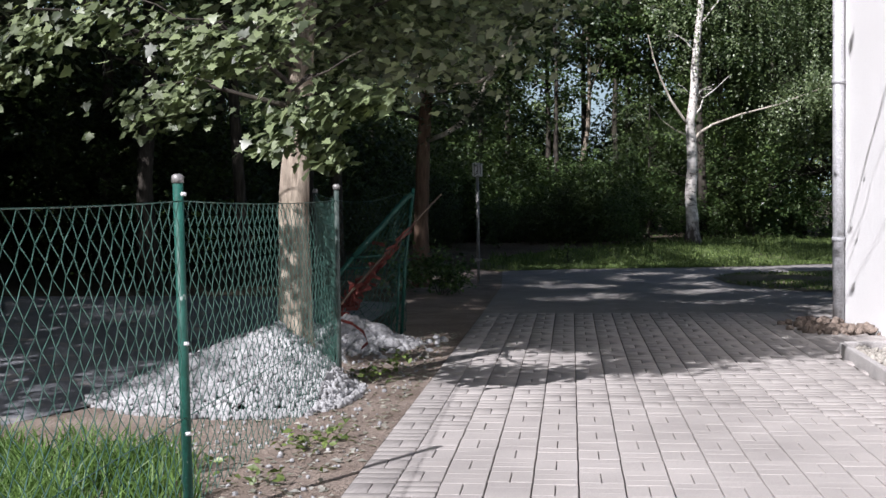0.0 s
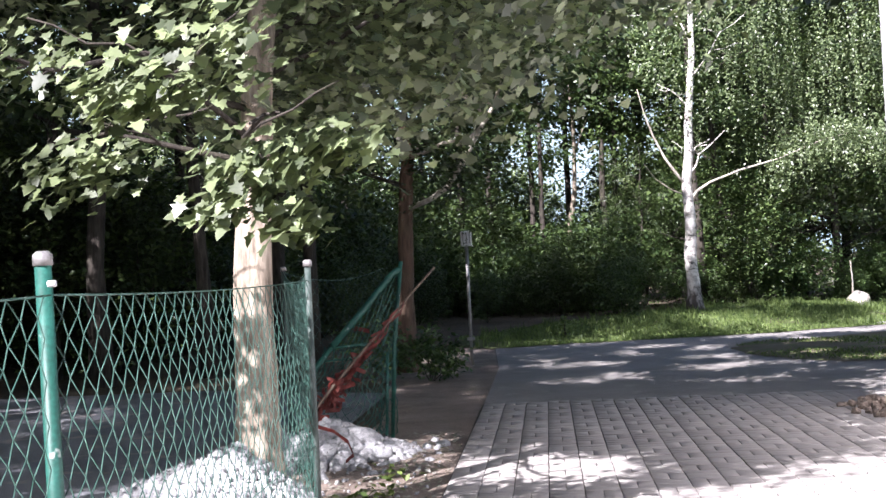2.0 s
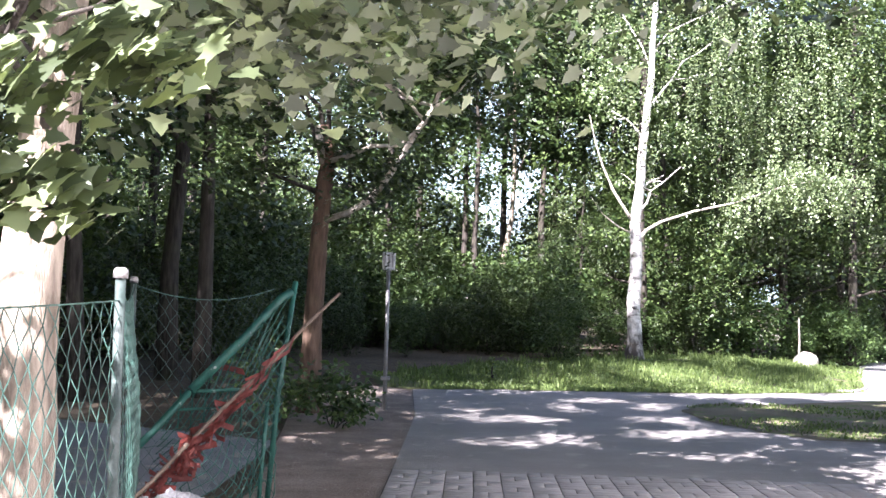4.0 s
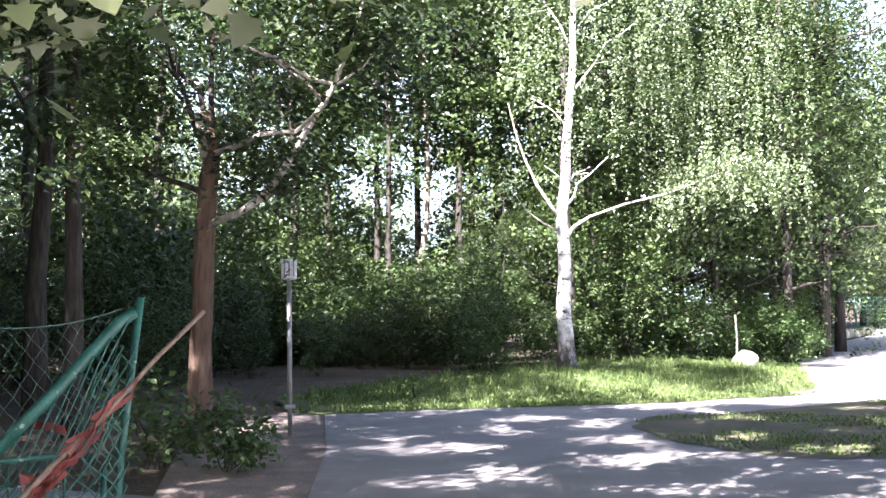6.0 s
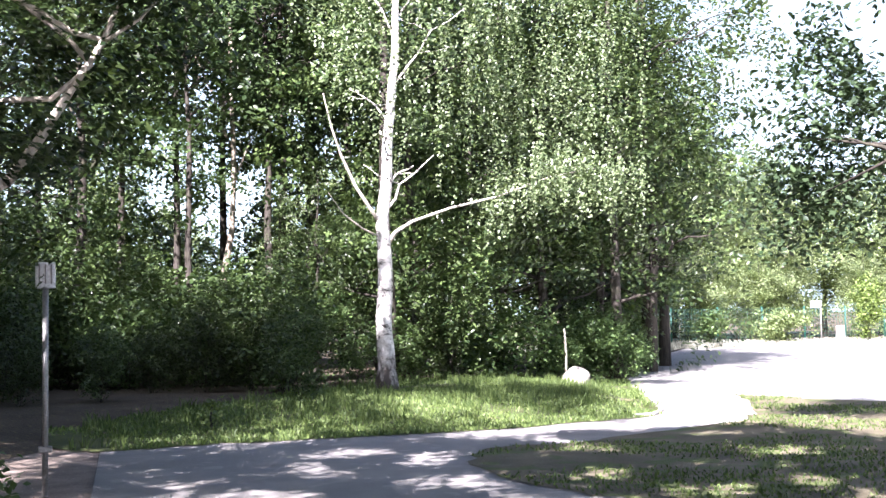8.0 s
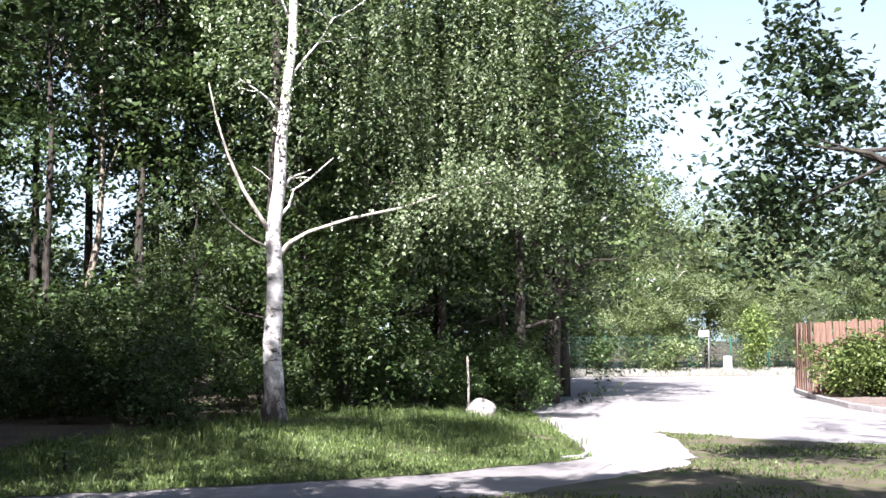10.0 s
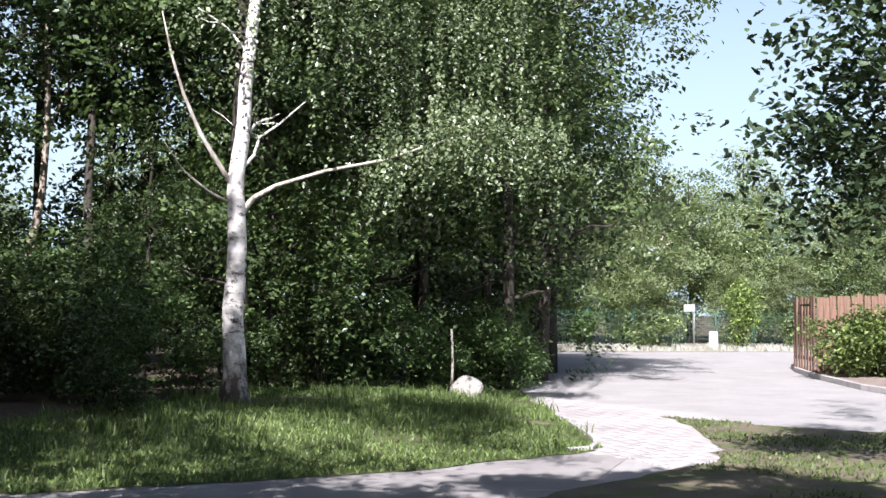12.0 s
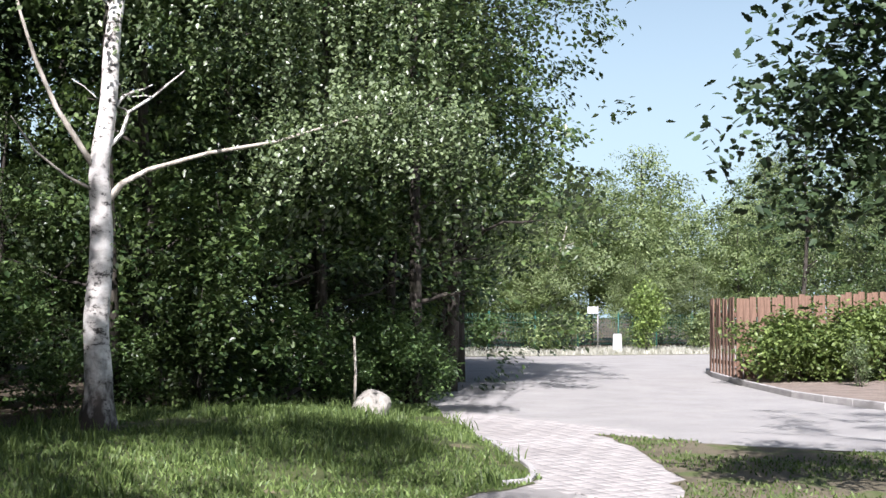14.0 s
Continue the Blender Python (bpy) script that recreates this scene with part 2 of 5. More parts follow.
def thing(name, label, category, at=(0, 0, 0), group="", kind=""):
    ob = new(name)
    ob.location = at
    return tagged(ob, label, category, group, kind)


def tube_arrays(pts, radii, sides=7, closed_tip=True, rough=0.0, rng=None):
    """Verts and quads of a round bar along pts."""
    pts = [Vector(p) for p in pts]
    verts, faces = [], []
    n = len(pts)
    ref = Vector((0.31, 0.95, 0.02)).normalized()
    for i, p in enumerate(pts):
        d = (pts[min(i + 1, n - 1)] - pts[max(i - 1, 0)]).normalized()
        a = d.cross(ref)
        if a.length < 0.15:
            a = d.cross(Vector((1, 0, 0)))
        a.normalize()
        b = d.cross(a)
        for k in range(sides):
            w = 2 * math.pi * k / sides
            r = radii[i] * (1 + (rng.uniform(-rough, rough) if rng else 0))
            verts.append(p + (a * math.cos(w) + b * math.sin(w)) * r)
    for i in range(n - 1):
        for k in range(sides):
            k2 = (k + 1) % sides
            faces.append((i * sides + k, i * sides + k2, (i + 1) * sides + k2, (i + 1) * sides + k))
    base = len(verts)
    for end, i in ((0, 0), (1, n - 1)):
        verts.append(pts[i])
        for k in range(sides):
            k2 = (k + 1) % sides
            a, b = i * sides + k, i * sides + k2
            faces.append((a, base + end, base + end, b) if False else (b, a, base + end, base + end) if end == 0 else (a, b, base + end, base + end))
    return verts, faces


class Bars:
    """Gathers round bars into one mesh."""

    def __init__(self):
        self.v, self.f = [], []

    def add(self, pts, radii, sides=7, rough=0.0, rng=None):
        if not hasattr(radii, "__len__"):
            radii = [radii] * len(pts)
        v, f = tube_arrays(pts, radii, sides, rough=rough, rng=rng)
        o = len(self.v)
        self.v += [tuple(p) for p in v]
        self.f += [tuple(dict.fromkeys(i + o for i in q)) for q in f]
        return self

    def mesh(self, name, material, smooth=True):
        me = bpy.data.meshes.new(name)
        me.from_pydata(self.v, [], self.f)
        for p in me.polygons:
            p.use_smooth = smooth
        me.materials.append(material)
        me.update()
        return me


def bent(a, b, rng, wob=0.06, n=5, sag=0.0):
    """A slightly crooked line from a to b."""
    a, b = Vector(a), Vector(b)
    ln = (b - a).length
    out = []
    for i in range(n + 1):
        t = i / n
        p = a.lerp(b, t)
        if 0 < i < n:
            p += Vector((rng.uniform(-1, 1), rng.uniform(-1, 1), rng.uniform(-1, 1))) * wob * ln
        p.z += sag * ln * 4 * t * (1 - t)
        out.append(p)
    return out


def taper(r0, r1, n):
    return [r0 + (r1 - r0) * (i / (n - 1)) ** 0.8 for i in range(n)]


LEAF = np.array([(0, 0, 0), (-0.5, 0.45, 0.12), (0, 1, 0), (0.5, 0.45, 0.12)])
LEAF_F = np.array([(0, 2, 1), (0, 3, 2)])
_m = [(0, 0), (0.38, -0.12), (0.30, 0.12), (0.62, 0.28), (0.34, 0.42), (0.30, 0.62), (0.0, 1.0), (-0.30, 0.62), (-0.34, 0.42), (-0.62, 0.28), (-0.30, 0.12), (-0.38, -0.12)]
LOBED = np.array([(x, y, 0.10 * abs(x) - 0.10 * y * y) for x, y in _m] + [(0, 0.32, 0.03)])
LOBED_F = np.array([(i, (i + 1) % 12, 12) for i in range(12)])
_o = [(0, 0), (0.16, 0.2), (0.12, 0.3), (0.28, 0.45), (0.2, 0.58), (0.3, 0.75), (0.0, 1.0), (-0.3, 0.75), (-0.2, 0.58), (-0.28, 0.45), (-0.12, 0.3), (-0.16, 0.2)]
OAK = np.array([(x, y, 0.15 * abs(x)) for x, y in _o] + [(0, 0.5, 0.0)])


def leaves(name, at, size, material, rng, shape=LEAF, faces=LEAF_F, width=0.62, up=1.0, droop=0.25, vary=0.35, group=0, face=None):
    """One mesh of leaves that grow at the points given, facing up more or less."""
    at = np.asarray(at)
    n = len(at)
    nrm = rng.normal(size=(n, 3))
    nrm /= np.linalg.norm(nrm, axis=1, keepdims=True)
    if group:
        g = rng.normal(size=(n // group + 1, 3))
        g /= np.linalg.norm(g, axis=1, keepdims=True)
        nrm = 0.62 * nrm + 1.0 * np.repeat(g, group, axis=0)[:n]
    nrm[:, 2] = np.abs(nrm[:, 2]) + up
    if face is not None:
        nrm = nrm * 0.75 + np.asarray(face)
    nrm /= np.linalg.norm(nrm, axis=1, keepdims=True)
    d = rng.normal(size=(n, 3))
    d[:, 2] -= droop * 2
    d -= nrm * np.sum(d * nrm, axis=1, keepdims=True)
    d /= np.linalg.norm(d, axis=1, keepdims=True) + 1e-9
    s = np.cross(d, nrm)
    sz = size * (1 + vary * rng.uniform(-1, 1, size=(n, 1, 1)))
    k = len(shape)
    v = at[:, None, :] + sz * (shape[None, :, 0:1] * width * s[:, None, :] + shape[None, :, 1:2] * d[:, None, :] + shape[None, :, 2:3] * nrm[:, None, :])
    f = faces[None] + (np.arange(n) * k)[:, None, None]
    return np_mesh(name, v.reshape(-1, 3), f.reshape(-1, 3), material)


def around(centres, n, spread, rng):
    """n points scattered round each centre."""
    c = np.repeat(np.asarray(centres), n, axis=0)
    return c + rng.normal(size=c.shape) * np.asarray(spread)


def envelope(n, centre, radii, rng, hollow=0.35, gaps=0.0, scale=0.45):
    """Points in a ragged ellipsoid, thinner inside and with gaps."""
    out = []
    while len(out) < n:
        v = rng.normal(size=3)
        v /= np.linalg.norm(v)
        r = (hollow + (1 - hollow) * rng.uniform() ** 0.6)
        ragged = 1 + 0.28 * noise.noise(Vector(v * 2.1) + Vector(centre))
        p = np.array(centre) + v * r * ragged * np.array(radii)
        if noise.noise(Vector(p * scale)) > gaps - 0.12:
            out.append(p)
    return np.array(out)


def strands(starts, length, step, rng, sway=0.05):
    """Points down hanging twigs."""
    out = []
    for p in starts:
        q = np.array(p, dtype=float)
        drift = rng.normal(size=2) * 0.35
        for i in range(int(length * rng.uniform(0.4, 1.2) / step)):
            out.append(q + rng.normal(size=3) * sway)
            q = q + np.array((drift[0] * step, drift[1] * step, -step))
            drift *= 0.93
    return np.array(out)


FRONT_X = (-8, -0.3, 0.9, 1.7, 2.6, 4.4, 6.4, 8.2, 9.5, 10.7, 12, 16, 60)
FRONT_Y = (19.5, 20.5, 23.8, 24.0, 24.1, 24.15, 24.4, 25.0, 26.1, 28.8, 32.5, 40, 130)


def y_front(x):
    """The near edge of the lawn."""
    if x <= FRONT_X[0]:
        return FRONT_Y[0]
    for k in range(len(FRONT_X) - 1):
        if x <= FRONT_X[k + 1]:
            return FRONT_Y[k] + (FRONT_Y[k + 1] - FRONT_Y[k]) * (x - FRONT_X[k]) / (FRONT_X[k + 1] - FRONT_X[k])
    return FRONT_Y[-1]


def smooth01(t):
    t = min(max(t, 0.0), 1.0)
    return t * t * (3 - 2 * t)


def height(x, y):
    """The ground: level, with a low bank behind the lawn's edge."""
    return 0.26 * smooth01((y - y_front(x) - 0.3) / 4.5) * (1 - smooth01((x - 8.5) / 3.5))


def patch(name, outline, material, lift, label="", category="", step=0.8, parent=None):
    """A sheet of ground inside an outline, which follows the height of the ground."""
    bm = bmesh.new()
    bm.faces.new([bm.verts.new((x, y, 0)) for x, y in outline])
    xs, ys = [p[0] for p in outline], [p[1] for p in outline]
    for lo, hi, axis in ((min(xs), max(xs), 0), (min(ys), max(ys), 1)):
        c = lo + step
        while c < hi:
            no = (1, 0, 0) if axis == 0 else (0, 1, 0)
            co = (c, 0, 0) if axis == 0 else (0, c, 0)
            bmesh.ops.bisect_plane(bm, geom=bm.verts[:] + bm.edges[:] + bm.faces[:], plane_co=co, plane_no=no)
            c += step
    for v in bm.verts:
        v.co.z = height(v.co.x, v.co.y) + lift
    bmesh.ops.recalc_face_normals(bm, faces=bm.faces[:])
    if sum(f.normal.z for f in bm.faces) < 0:
        bmesh.ops.reverse_faces(bm, faces=bm.faces[:])
    ob = part(name, bm, material, parent)
    return tagged(ob, label, category, kind="structure")


def rounded(points, rng, jitter=0.05, n=6):
    """A closed outline through points, smoothed and a little uneven."""
    out, m = [], len(points)
    for i in range(m):
        p0, p1, p2, p3 = (np.array(points[(i + k - 1) % m], dtype=float) for k in range(4))
        for j in range(n):
            t = j / n
            q = 0.5 * ((2 * p1) + (p2 - p0) * t + (2 * p0 - 5 * p1 + 4 * p2 - p3) * t * t + (3 * p1 - p0 - 3 * p2 + p3) * t ** 3)
            out.append(tuple(q + rng.normal(size=2) * jitter))
    return out


def inside(x, y, outline):
    hit, j = False, len(outline) - 1
    for i in range(len(outline)):
        (xi, yi), (xj, yj) = outline[i], outline[j]
        if (yi > y) != (yj > y) and x < (xj - xi) * (y - yi) / (yj - yi) + xi:
            hit = not hit
        j = i
    return hit


def bevelled_box(bm, size, m=None, bevel=0.01):
    r = bmesh.ops.create_cube(bm, size=1)
    bmesh.ops.scale(bm, vec=size, verts=r["verts"])
    edges = list({e for v in r["verts"] for e in v.link_edges})
    if bevel:
        r2 = bmesh.ops.bevel(bm, geom=edges, offset=bevel, segments=2, affect="EDGES", profile=0.5)
        vs = list({v for f in r2["faces"] for v in f.verts} | {v for v in r["verts"] if v.is_valid})
    else:
        vs = r["verts"]
    if m is not None:
        bmesh.ops.transform(bm, matrix=m, verts=vs)
    return vs


def stone_mesh(name, seed, material, subdiv=1, rough=0.3):
    bm = bmesh.new()
    bmesh.ops.create_icosphere(bm, subdivisions=subdiv, radius=1)
    for v in bm.verts:
        v.co *= 1 + rough * noise.noise(v.co * 1.3 + Vector((seed * 7.1, 0, 0)))
    me = bpy.data.meshes.new(name)
    bm.to_mesh(me)
    bm.free()
    me.materials.append(material)
    return me


def many_stones(name, spots, sizes, material, rng):
    """A heap of loose stones as one mesh."""
    bm = bmesh.new()
    bmesh.ops.create_icosphere(bm, subdivisions=1, radius=1)
    bm.verts.ensure_lookup_table()
    base = np.array([v.co[:] for v in bm.verts])
    tri = np.array([[v.index for v in f.verts] for f in bm.faces])
    bm.free()
    n = len(spots)
    q = rng.normal(size=(n, 3, 3))
    q, _ = np.linalg.qr(q)
    sc = np.asarray(sizes)[:, None, None] * rng.uniform(0.55, 1.2, size=(n, 1, 3))
    jit = 1 + rng.uniform(-0.28, 0.28, size=(n, len(base), 1))
    v = np.einsum("nij,nkj->nki", q, base[None] * sc * jit) + np.asarray(spots)[:, None, :]
    f = tri[None] + (np.arange(n) * len(base))[:, None, None]
    return np_mesh(name, v.reshape(-1, 3), f.reshape(-1, 3), material)


def blades(name, spots, tall, material, rng, wide=0.008, lean=0.5):
    """Grass: one mesh of bent blades that stand at the points given."""
    p = np.asarray(spots)
    n = len(p)
    h = tall * rng.uniform(0.45, 1.25, size=(n, 1))
    a = rng.uniform(0, 2 * math.pi, size=n)
    s = np.stack([np.cos(a), np.sin(a), np.zeros(n)], 1) * wide
    b = rng.uniform(0, 2 * math.pi, size=n)
    d = np.stack([np.cos(b), np.sin(b), np.zeros(n)], 1) * h * lean * rng.uniform(0.2, 1.3, size=(n, 1))
    up = np.array((0, 0, 1.0))
    v = np.stack([p - s, p + s, p + s * 0.7 + d * 0.35 + up * h * 0.6, p - s * 0.7 + d * 0.35 + up * h * 0.6, p + d + up * h], 1)
    f = np.array([(0, 1, 2), (0, 2, 3), (3, 2, 4)])[None] + (np.arange(n) * 5)[:, None, None]
    return np_mesh(name, v.reshape(-1, 3), f.reshape(-1, 3), material)


# ---------------------------------------------------------------- ground
rng0 = np.random.default_rng(5)
BR = 0.105                                  # the paving runs this much to the right for each metre ahead


def edge_x(y):
    return -0.51 + BR * (y - 5.7)


bm = bmesh.new()
bmesh.ops.create_grid(bm, x_segments=70, y_segments=80, size=1)
for v in bm.verts:
    v.co.x, v.co.y = v.co.x * 70 + 15, v.co.y * 80 + 40
    v.co.z = height(v.co.x, v.co.y) - 0.05
outer = [e for e in bm.edges if e.is_boundary]
ret = bmesh.ops.extrude_edge_only(bm, edges=outer)
for v in [g for g in ret["geom"] if isinstance(g, bmesh.types.BMVert)]:
    v.co.x, v.co.y = 15 + (v.co.x - 15) * 25, 40 + (v.co.y - 40) * 25
ground = part("ground", bm, M_ground, None)
tagged(ground, "brown forest floor with fallen leaves and bare earth", "ground", kind="structure")

patch("house_bed", [(3.56, 10.72), (3.31, 8.9), (2.98, 6.4), (1.6, -7.5), (4.33, -7.5), (4.33, 10.72)], M_dirt, -0.006, "narrow bare bed along the house wall", "bed", 2.5)
# brick yard between the fence and the white house
yard = [(edge_x(-8), -8), (4.6, -8), (4.6, 14.2), (9.6, 14.4), (9.8, 17.2), (7.5, 23.0), (6.0, 24.5), (4.4, 24.3), (2.6, 24.25), (1.15, 24.0), (edge_x(19.4), 19.6)]
patch("pavement", yard, M_joint, -0.022, "sandy bed under the clay-coloured brick paving", "paving", 2.0)
far_yard = [(edge_x(14.9), 14.9), (edge_x(14.9) + 4.1, 14.47), (9.4, 14.6), (9.8, 17.2), (7.5, 23.0), (9.3, 25.0), (9.0, 26.4), (8.0, 25.8), (6.0, 24.5), (4.4, 24.3), (2.6, 24.25), (1.15, 24.0), (edge_x(19.4), 19.6)]
patch("asphalt_yard", far_yard, M_tarmac, -0.0045, "dark grey asphalt between the brick yard and the lawn", "asphalt", 1.2)
path_out = [(4.4, 24.2), (5.25, 21.9), (6.4, 22.0), (8.4, 23.3), (10.4, 24.2), (12.0, 26.2), (13.2, 29.0), (12.6, 33.4), (10.2, 28.8), (9.0, 26.4), (8.0, 25.8), (6.4, 25.0)]
patch("path", path_out, M_asphalt, -0.012, "worn grey path curving up to the road", "path", 1.5)
road_out = [(12.0, 32.0), (12.45, 29.0), (12.75, 27.6), (13.0, 26.8), (14.0, 25.6), (18.0, 24.5), (24.0, 24.0), (19.2, 30.0), (19.7, 31.8), (20.2, 33.0), (22.5, 37.0), (24.4, 39.9), (25.9, 41.8), (29.0, 44.0), (40.0, 46.0), (62, 49), (62, 55), (40, 54.5), (30.6, 55.2), (26.0, 55.5), (20.5, 47.5), (15.2, 38.2), (12.8, 34.2)]
patch("road", road_out, M_asphalt, -0.004, "pale sunlit asphalt road bending round the corner", "road", 3.0)
lot_out = [(-40, 6.5), (-3.2, 7.2), (-2.1, 9.5), (-1.3, 11.5), (-0.9, 14), (-0.6, 17), (-3, 18.6), (-10, 19.5), (-40, 20)]
patch("gravel_lot", lot_out, M_lot, -0.03, "grey gravel yard in the shade behind the fence", "yard", 3.0)
strip_out = [(-9, -6), (edge_x(-6) - 0.01, -6), (edge_x(19.4) - 0.01, 19.4), (1.14, 24.0), (0.7, 24.4), (-0.6, 21.6), (-0.6, 18.5), (-0.6, 14), (-0.95, 11.5), (-1.9, 9.4), (-3.1, 7.4), (-9, 6.8)]
patch("dirt_strip", strip_out, M_dirt, -0.018, "bare reddish earth strip with chips and leaf litter", "earth", 1.5)
lawn_a = rounded([(1.1, 23.85), (2.6, 24.1), (4.4, 24.15), (6.4, 24.4), (8.2, 25.0), (8.95, 25.3), (9.5, 26.2), (10.6, 28.7), (12.1, 32.4), (12.6, 34.3), (9, 33.6), (6.8, 31.6), (5.4, 30.2), (3.0, 28.0), (1.2, 26.4), (0.5, 24.9)], rng0, 0.05)
lawn_b = rounded([(4.65, 20.8), (4.75, 18.9), (5.3, 17.8), (6.5, 17.4), (9.5, 16.6), (16, 16), (22, 18), (22, 23.5), (17.5, 24.3), (14.0, 25.5), (13.1, 26.8), (12.7, 27.8), (12.3, 28.7), (11.9, 27.6), (10.9, 25.8), (9.8, 24.2), (8.4, 23.4), (6.4, 22.4), (5.3, 22.2)], rng0, 0.05)
lawn_in_a, lawn_in_b = lawn_a, lawn_b
patch("lawn", lawn_a, M_soil, 0.004, "shaggy green lawn strip below the trees", "lawn", 0.7)
patch("lawn_island", lawn_b, M_island, 0.004, "worn half-shaded grass island between path and road", "lawn", 1.0)
verge = [(20.6, 48.5), (26.0, 55.8), (30.6, 55.5), (40, 54.8), (62, 55.3), (62, 63), (30, 63), (18, 60)]
patch("verge", verge, M_vergesoil, -0.004, "pale dry grass verge beyond the road", "verge", 4.0)


def scatter(outline, n, rng, lift=0.0, gaps=None):
    o = np.array(outline)
    lo, hi = o.min(0), o.max(0)
    out = []
    while len(out) < n:
        p = rng.uniform(lo, hi, size=(n * 2, 2))
        ok = np.zeros(len(p), dtype=bool)
        for (xi, yi), (xj, yj) in zip(o, np.roll(o, 1, axis=0)):
            if yi != yj:
                ok ^= ((yi > p[:, 1]) != (yj > p[:, 1])) & (p[:, 0] < (xj - xi) * (p[:, 1] - yi) / (yj - yi) + xi)
        for x, y in p[ok].tolist():
            if gaps is not None and noise.noise(Vector((x * 0.55, y * 0.55, 3.0))) < gaps + rng.uniform(-0.15, 0.15):
                continue
            out.append((x, y, height(x, y) + lift))
    return out[:n]


for nm, out, n, tall, gap, lab in (("grass", lawn_a, 40000, 0.055, -0.3, "short shaggy green grass on the bank"), ("grass_island", lawn_b, 21000, 0.04, 0.0, "short worn grass with bare patches")):
    ob = new(nm, blades(nm, scatter(out, n, rng0, 0.0, gap), tall, M_grass, rng0, 0.011, 0.8))
    tagged(ob, lab, "grass", kind="stuff")
tall_spots = around([p for p in scatter(lawn_a, 200, rng0, 0.0) if p[1] > y_front(p[0]) + 1.5 or rng0.uniform() < 0.35], 26, (0.09, 0.09, 0.0), rng0)
tagged(new("grass_tufts", blades("grass_tufts", tall_spots, 0.17, M_grass, rng0, 0.009, 0.6)), "taller grass tufts at the wood's edge", "grass", kind="stuff")
verge_spots = scatter([(20.6, 48.5), (26.0, 55.8), (30.6, 55.6), (40, 54.9), (52, 55.2), (52, 60), (30, 61), (18, 58)], 14000, rng0)
tagged(new("verge_grass", blades("verge_grass", verge_spots, 0.22, M_dry, rng0, 0.02, 0.8)), "tall pale dry grass on the verge", "grass", kind="stuff")
near_spots = around(scatter([(-3.6, 3.5), (-1.25, 3.5), (-1.25, 6.3), (-1.9, 6.9), (-3.8, 6.6)], 420, rng0, -0.02), 26, (0.06, 0.06, 0), rng0)
tagged(new("fence_grass", blades("fence_grass", near_spots, 0.20, M_neargrass, rng0, 0.007, 0.8)), "long green grass at the foot of the fence", "grass", kind="stuff")
weed_c = [(-0.85, 7.0), (-0.75, 6.9), (-0.62, 7.1), (-1.0, 8.4), (-0.6, 9.7), (-0.55, 9.5), (-0.45, 9.9), (-1.3, 6.4), (-0.9, 6.1), (-0.42, 10.6)]
weeds = around([(x, y, 0.03) for x, y in weed_c], 26, (0.09, 0.09, 0.03), rng0)
tagged(new("weeds", leaves("weeds", weeds, 0.055, M_hedge, rng0, up=0.6, droop=0)), "small green weeds in the bare earth", "weeds", kind="stuff")
chips = [(edge_x(y) - abs(rng0.normal()) * 0.55 - 0.05, y, -0.01) for y in rng0.uniform(4.5, 13, 900)]
tagged(new("leaf_litter", leaves("leaf_litter", chips, 0.05, M_dry, rng0, up=3.0, droop=0)), "dry leaves and chips on the earth", "leaf litter", kind="stuff")
pebbles = [(edge_x(y) - rng0.uniform(0.1, 1.5), y, -0.01) for y in rng0.uniform(4.5, 12, 500)]
tagged(new("loose_pebbles", many_stones("loose_pebbles", pebbles, rng0.uniform(0.006, 0.02, 500), M_gravel, rng0)), "pale pebbles strewn on the earth", "pebbles", kind="stuff")

# ---------------------------------------------------------------- white house
house = thing("house", "white rendered house with a grey downpipe at its corner", "house", (0, 0, 0))
HX, HY0, HY1, HZ = 4.36, -7.0, 13.32, 4.2
bm = bmesh.new()
bevelled_box(bm, (0.36, HY1 - HY0, HZ), pose(HX + 0.18, (HY0 + HY1) / 2, HZ / 2 - 0.03), 0.006)
part("wall", bm, M_wall, house)
bm = bmesh.new()
bevelled_box(bm, (7.6, 0.36, HZ), pose(HX + 0.363 + 3.8, HY1 - 0.2, HZ / 2 - 0.03), 0.006)
part("wall", bm, M_wall, house)
bm = bmesh.new()
bevelled_box(bm, (0.36, HY1 - HY0 - 0.8, HZ), pose(HX + 7.8, (HY0 + HY1) / 2 - 0.2, HZ / 2 - 0.03), 0.006)
part("wall", bm, M_wall, house)
bm = bmesh.new()
bevelled_box(bm, (8.6, HY1 - HY0 + 0.7, 0.25), pose(HX + 4.0, (HY0 + HY1) / 2, HZ + 0.11), 0.01)
part("roof", bm, M_grey, house)
bars = Bars().add([(HX - 0.075, HY1 - 0.12, -0.02), (HX - 0.075, HY1 - 0.12, HZ)], 0.062, 14)
for z in (0.9, 2.6, 4.1):
    bars.add([(HX - 0.075, HY1 - 0.12, z), (HX - 0.075, HY1 - 0.12, z + 0.05)], 0.07, 14)
pipe = child("downpipe", bars.mesh("downpipe", M_pipe), house, "dull grey zinc downpipe")

# bed edging by the wall, with pale stones in it
edging = thing("bed_edging", "pale stone edging round the bed at the house wall", "edging")
for (a, b) in (((3.52, 10.72), (3.28, 8.9)), ((3.28, 8.88), (2.95, 6.4))):
    a, b = Vector((*a, 0)), Vector((*b, 0))
    bm = bmesh.new()
    bevelled_box(bm, (0.06, (b - a).length - 0.01, 0.14), Matrix.Translation((a + b) / 2 + Vector((0, 0, 0.03))) @ pose(0, 0, 0, 0, 0, math.degrees(math.atan2(-(b - a).x, (b - a).y))), 0.012)
    part("edging_stone", bm, M_kerb, edging)
bm = bmesh.new()
bevelled_box(bm, (0.86, 0.06, 0.14), pose(3.98, 10.78, 0.03), 0.012)
